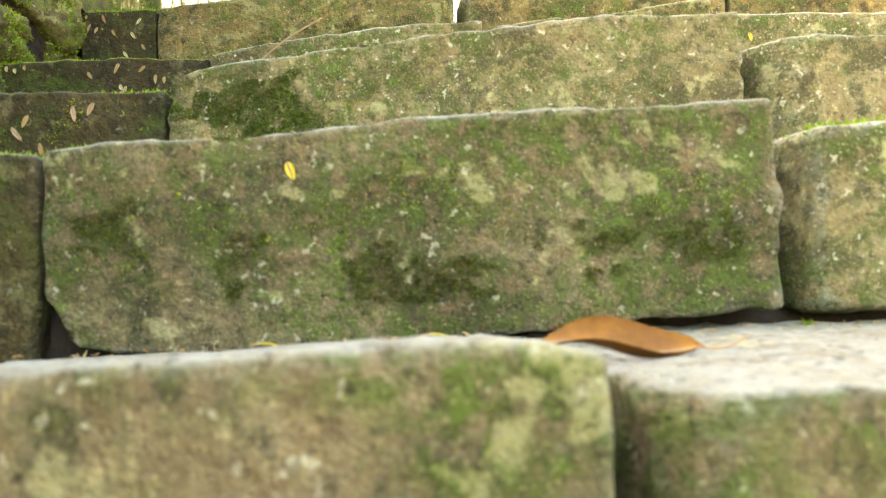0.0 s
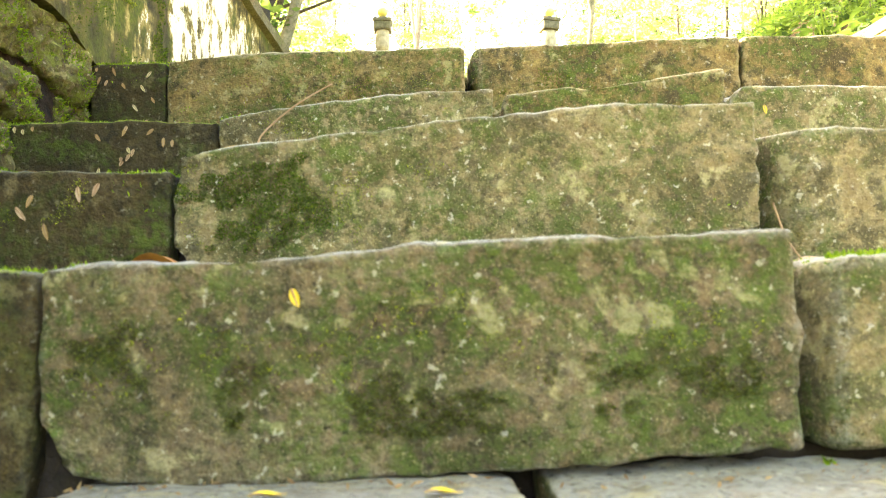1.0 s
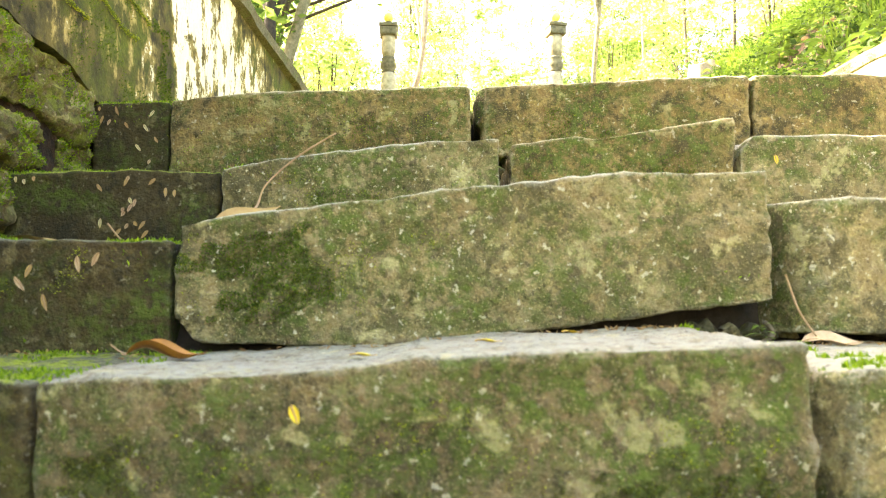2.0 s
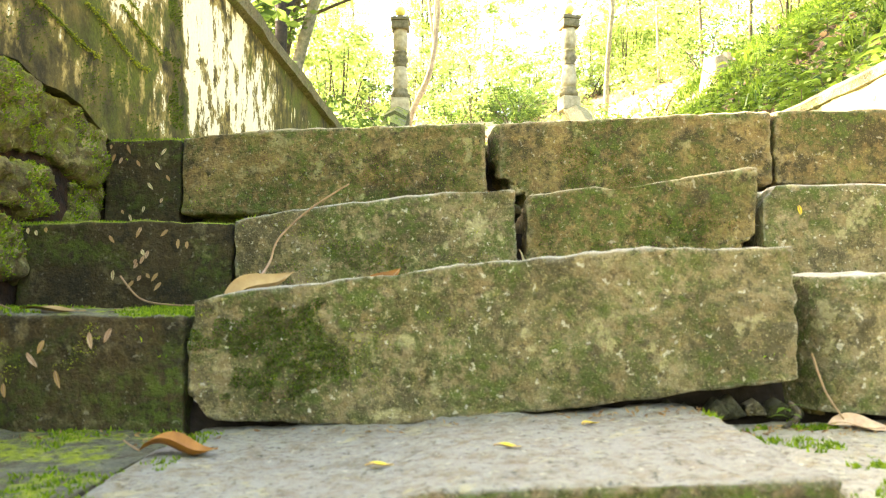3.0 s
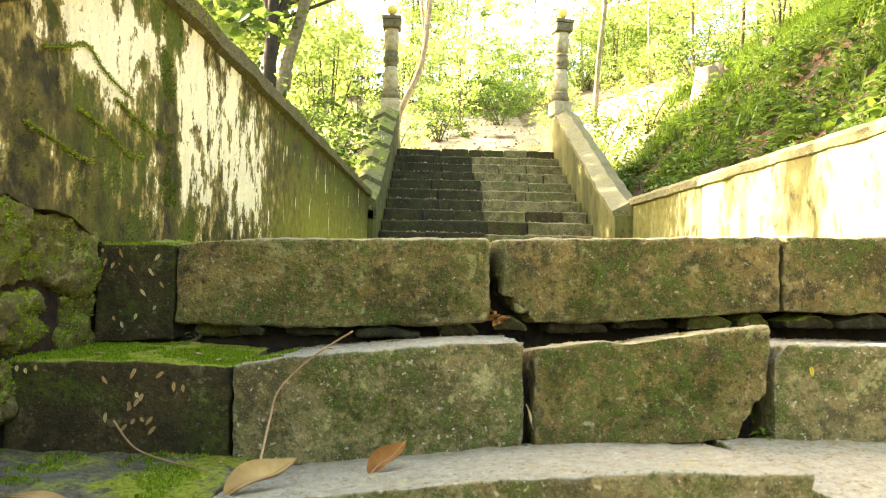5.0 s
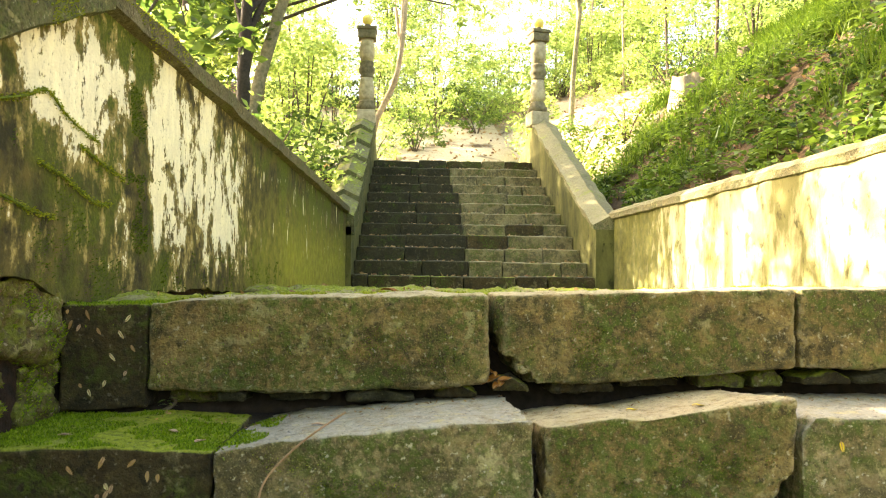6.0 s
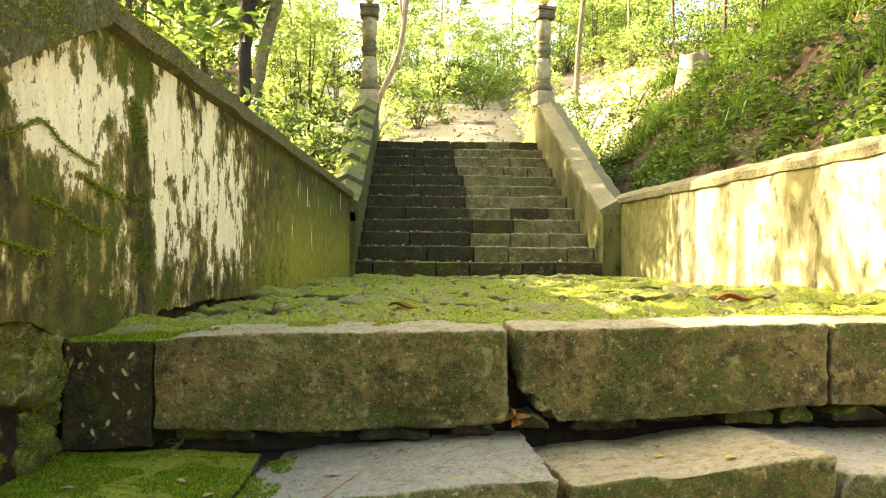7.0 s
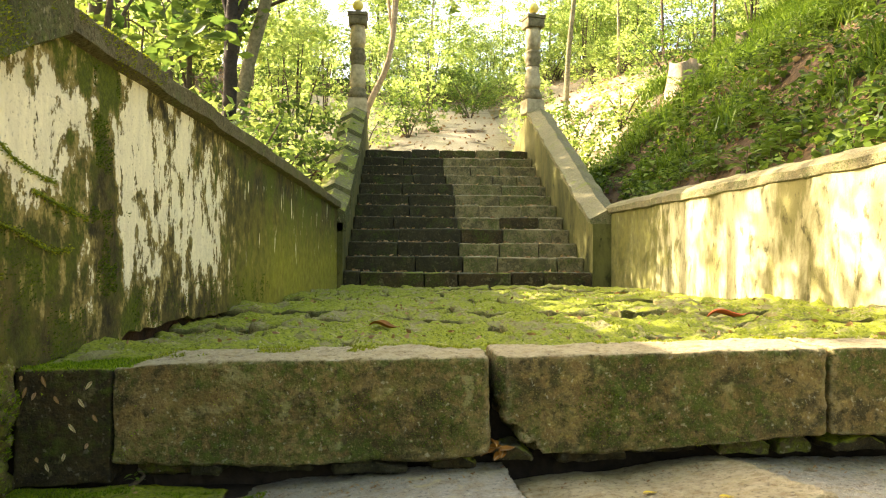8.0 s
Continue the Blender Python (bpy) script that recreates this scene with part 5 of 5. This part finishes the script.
for x, y, r in ((-0.065, 0.80, 5), (0.07, 0.83, -10), (0.18, 0.93, 35), (0.02, 0.58, 0), (-0.12, 0.60, 12), (0.447, 1.47, 15), (0.60, 1.53, 40), (-0.70, 1.56, 10), (-0.52, 1.60, -30), (-0.45, 1.53, 65), (-0.24, 1.56, 5), (0.36, 1.58, 20)):
    leaf_thing("tiny yellow leaflet lying on the stone", on_stone(x, y, rz=r), 0.030, 0.013, LEAF_YELLOW if x > -0.2 else LEAF_PINK, 0.05, 0.3)


def stuck(label, x, z, y0, length, width, turn, material):
    hit, nrm, _, _ = stones.ray_cast(Vector((x, y0, z)), Vector((0, 1, 0)), 0.6)
    y = hit.y if hit else y0 + 0.2
    return leaf_thing(label, pose(x, y - 0.002, z, 90, turn, 0), length, width, material, 0.03, 0.2, name="leaflet")


stuck("small yellow leaflet stuck to the stone face", -0.113, 0.221, 0.45, 0.019, 0.009, 70, LEAF_YELLOW)
stuck("small yellow leaflet stuck to the stone face", 0.665, 0.595, 1.2, 0.020, 0.008, 75, LEAF_YELLOW)
gg = random.Random(77)
for _ in range(13):
    stuck("faded leaflet clinging to the dark stone", gg.uniform(-0.81, -0.65), gg.uniform(0.60, 0.80), 1.6, gg.uniform(0.010, 0.024), 0.007, gg.uniform(50, 130), gg.choice((LEAF_PINK, LEAF_CREAM, LEAF_TAN)))
for _ in range(20):
    x = gg.uniform(-0.82, -0.55) if gg.random() < 0.75 else gg.uniform(-0.6, -0.42)
    stuck("faded leaflet clinging to the dark stone", x, gg.uniform(0.44, 0.57), 1.3, gg.uniform(0.010, 0.022), 0.007, gg.uniform(40, 140), gg.choice((LEAF_PINK, LEAF_CREAM, LEAF_TAN)))
for _ in range(9):
    stuck("faded leaflet clinging to the dark stone", gg.uniform(-0.72, -0.42), gg.uniform(0.28, 0.39), 0.9, gg.uniform(0.014, 0.028), 0.008, gg.uniform(50, 130), gg.choice((LEAF_PINK, LEAF_TAN)))

leaf_thing("pale torn leaf sliver stuck in the joint", pose(0.147, 1.405, 0.50, 0, 72, 10), 0.05, 0.014, LEAF_CREAM, 0.04, 0.3)
for x, z, turn in ((0.098, 0.652, 20), (0.112, 0.660, -35), (0.125, 0.650, 70), (0.105, 0.672, 110), (0.135, 0.656, -10), (0.118, 0.645, 50)):
    leaf_thing("curled dark brown leaf wedged in the open joint", pose(x, 1.752, z, 25, -20, turn), 0.036, 0.018, LEAF_BROWN, 0.10, 0.6)
twig = thing("twig", "thin bent dry stalk leaning on the step", "twig")
part("stem", tube("stem", curve_points(((-0.296, 1.20, 0.462), (-0.315, 1.36, 0.50), (-0.307, 1.395, 0.545), (-0.251, 1.41, 0.602), (-0.18, 1.42, 0.650)), 8), (0.0024, 0.0016), TWIG, 6), twig)
twig = thing("twig", "thin dry twig lying against the dark block", "twig")
part("stem", tube("stem", curve_points(((-0.62, 1.435, 0.475), (-0.57, 1.41, 0.432), (-0.49, 1.36, 0.421), (-0.40, 1.30, 0.422)), 8), (0.002, 0.0014), TWIG, 6), twig)
twig = thing("twig", "short dry grass stalk in the joint", "twig")
part("stem", tube("stem", curve_points(((0.50, 1.03, 0.36), (0.512, 1.02, 0.31), (0.53, 1.01, 0.275)), 6), (0.0018, 0.0012), TWIG, 5), twig)
# crumbs of soil, husks and dead leaflets in the bed joints
pts = []
for lo, hi, n, top in (((-0.84, 0.61), (2.0, 0.68), 300, 0.18), ((-0.84, 0.97), (2.0, 1.06), 300, 0.36), ((0.2, 0.96), (0.62, 1.07), 200, 0.36), ((-0.8, 1.36), (1.2, 1.42), 140, 0.54), ((-0.6, 1.66), (1.2, 1.79), 380, 0.69), ((-0.8, 0.40), (-0.30, 0.69), 420, 0.2)):
    for _ in range(n):
        x, y = gg.uniform(lo[0], hi[0]), gg.uniform(lo[1], hi[1])
        hit, nrm, _, _ = stones.ray_cast(Vector((x, y, top)), Vector((0, 0, -1)), 0.3)
        if hit and nrm.z > 0.5:
            pts.append((x, y, hit.z + 0.003))
thing("joint_litter", "brown husks and leaf crumbs gathered in the joints", "leaf litter", leaves_mesh("joint_litter", pts, 0.009, LEAF_DRY, 73, 0.0, 0.35), kind="stuff")
pts = []
for _ in range(700):
    x, y = gg.uniform(-0.75, 2.0), 2.1 + 5 * gg.random() ** 1.5
    hit, nrm, _, _ = paving.ray_cast(Vector((x, y, 1.5)), Vector((0, 0, -1)), 2.0)
    if hit:
        pts.append((x, y, hit.z + 0.006))
thing("landing_litter", "pale dry leaflets scattered over the mossy landing", "leaf litter", leaves_mesh("landing_litter", pts, 0.022, LEAF_DRY, 74, 0.0, 0.5), kind="stuff")
treads = surface([o for o in upper.children if o.name.startswith("step_stone")])
pts = []
for _ in range(900):
    x, y = gg.uniform(-0.55, 1.7), gg.uniform(7.34, 10.7)
    hit, nrm, _, _ = treads.ray_cast(Vector((x, y, 4.0)), Vector((0, 0, -1)), 5.0)
    if hit and nrm.z > 0.5:
        pts.append((x, y, hit.z + 0.008))
thing("step_litter", "pale dry leaflets lying on the upper steps", "leaf litter", leaves_mesh("step_litter", pts, 0.05, LEAF_DRY, 75, 0.0, 0.45), kind="stuff")


MOSS_DIM = plain_material("dim_moss", (0.05, 0.08, 0.006), (0.14, 0.18, 0.015), 80.0, 1.0, 0.005)


# ---- creepers on the plaster, stumps and bank plants ----
def creeper(points):
    t = thing("creeper", "thin mossy creeper stem clinging to the plaster", "creeper", group="creepers on the stair wall")
    line = curve_points([(left_x(y) + 0.006, y, z) for y, z in points], 8)
    part("stem", tube("stem", line, (0.003, 0.0015), MOSS_DIM, 6, 0.4), t)
    rr = np.random.default_rng(len(points) * 7)
    pts = np.repeat(np.array([tuple(p) for p in line]), 14, 0) + rr.normal(size=(len(line) * 14, 3)) * (0.002, 0.006, 0.004)
    part("foliage", leaves_mesh("foliage", pts, 0.007, MOSS_OLIVE, 5), t)


creeper(((1.50, 1.19), (1.60, 1.22), (1.68, 1.25), (1.76, 1.22), (1.85, 1.20), (1.93, 1.19)))
creeper(((1.84, 1.165), (1.92, 1.15), (2.00, 1.135), (2.08, 1.12)))
creeper(((1.66, 1.10), (1.76, 1.085), (1.84, 1.065), (1.92, 1.045), (2.0, 1.05)))
creeper(((1.45, 1.03), (1.55, 1.015), (1.64, 1.0), (1.72, 0.995)))


def stump(m, r, h, material, label):
    t = thing("tree_stump", label, "tree stump", m=m)
    verts, faces, n, rows = [], [], 24, 7
    for k in range(rows):
        for s in range(n):
            a = 2 * math.pi * s / n
            q = r * (1.25 - 0.3 * k / (rows - 1)) * (1 + 0.20 * math.sin(5 * a + k * 0.2) + 0.16 * math.sin(9 * a + 1))
            verts.append((q * math.cos(a), q * math.sin(a), h * k / (rows - 1) + (0.03 * math.sin(3 * a) + 0.02 * math.sin(7 * a) if k == rows - 1 else 0)))
    for k in range(rows - 1):
        for s in range(n):
            faces.append((k * n + s, k * n + (s + 1) % n, (k + 1) * n + (s + 1) % n, (k + 1) * n + s))
    part("bole", mesh_of("bole", verts, faces, material), t)
    part("cut_top", mesh_of("cut_top", verts[-n:], [tuple(range(n))], BARK_PALE, False), t, "pale cut wood")


stump(pose(3.86, 10.2, 3.1), 0.19, 0.60, BARK_PALE, "pale weathered tree stump on the bank")
stump(pose(4.66, 10.1, 3.6), 0.11, 0.52, BARK, "small dark tree stump on the bank")


def broad_plant(label, seed, n, length, material):
    t = thing("seedling", label, "plant", group="leafy plants on the bank")
    gg = random.Random(seed)
    top = Vector((0.02, 0.01, length * 1.1))
    part("stem", tube("stem", curve_points(((0, 0, 0), top * 0.5 + Vector((0.02, 0, 0)), top), 4), (0.005, 0.003), BARK, 5), t)
    for k in range(n):
        a, h = 2.4 * k, length * (0.35 + 0.75 * k / n)
        out = Vector((math.cos(a), math.sin(a), 0))
        side = Vector((-out.y, out.x, 0))
        L = length * gg.uniform(0.6, 1.0)
        p = Vector((0.01, 0, h))
        vs = [p]
        for u, w, dz in ((0.3, 0.14, 0.10), (0.6, 0.16, 0.08), (1.0, 0.0, -0.12)):
            c = p + out * L * u + Vector((0, 0, L * dz))
            vs += [c + side * L * w, c - Vector((0, 0, L * 0.03)), c - side * L * w] if w else [c]
        part("leaf", mesh_of("leaf", vs, [(0, 2, 1), (0, 3, 2), (1, 2, 5, 4), (2, 3, 6, 5), (4, 5, 7), (5, 6, 7)], material), t)
    return t


plants = [broad_plant("bright green broad-leaved seedling", 51, 9, 0.17, LEAF_FERN), broad_plant("taller plant with pale green leaves", 52, 11, 0.24, LEAF_FERN), broad_plant("low plant with dark green leaves", 53, 8, 0.14, LEAF_DARK)]
g = random.Random(66)
for i in range(190):
    x, y = 2.5 + 3.2 * g.random() ** 1.5, g.uniform(3.4, 10.8)
    m = ground_pose(x, y, g.uniform(0, 360), 0.02)
    if i < 3:
        plants[i].matrix_basis = m
    else:
        copy_thing(plants[i % 3], m)

# seedlings rooted in the joints of the lower steps
for at, size, n, seed in (((0.572, 1.405, 0.455), 0.032, 8, 54), ((0.452, 1.012, 0.262), 0.030, 6, 55), ((-0.60, 1.79, 0.585), 0.026, 6, 56)):
    sprout = broad_plant("tiny green seedling growing in the joint", seed, n, size, LEAF_GRASS)
    tagged(sprout, group="seedlings in the step joints")
    sprout.matrix_basis = pose(*at, 0, 0, seed * 20)
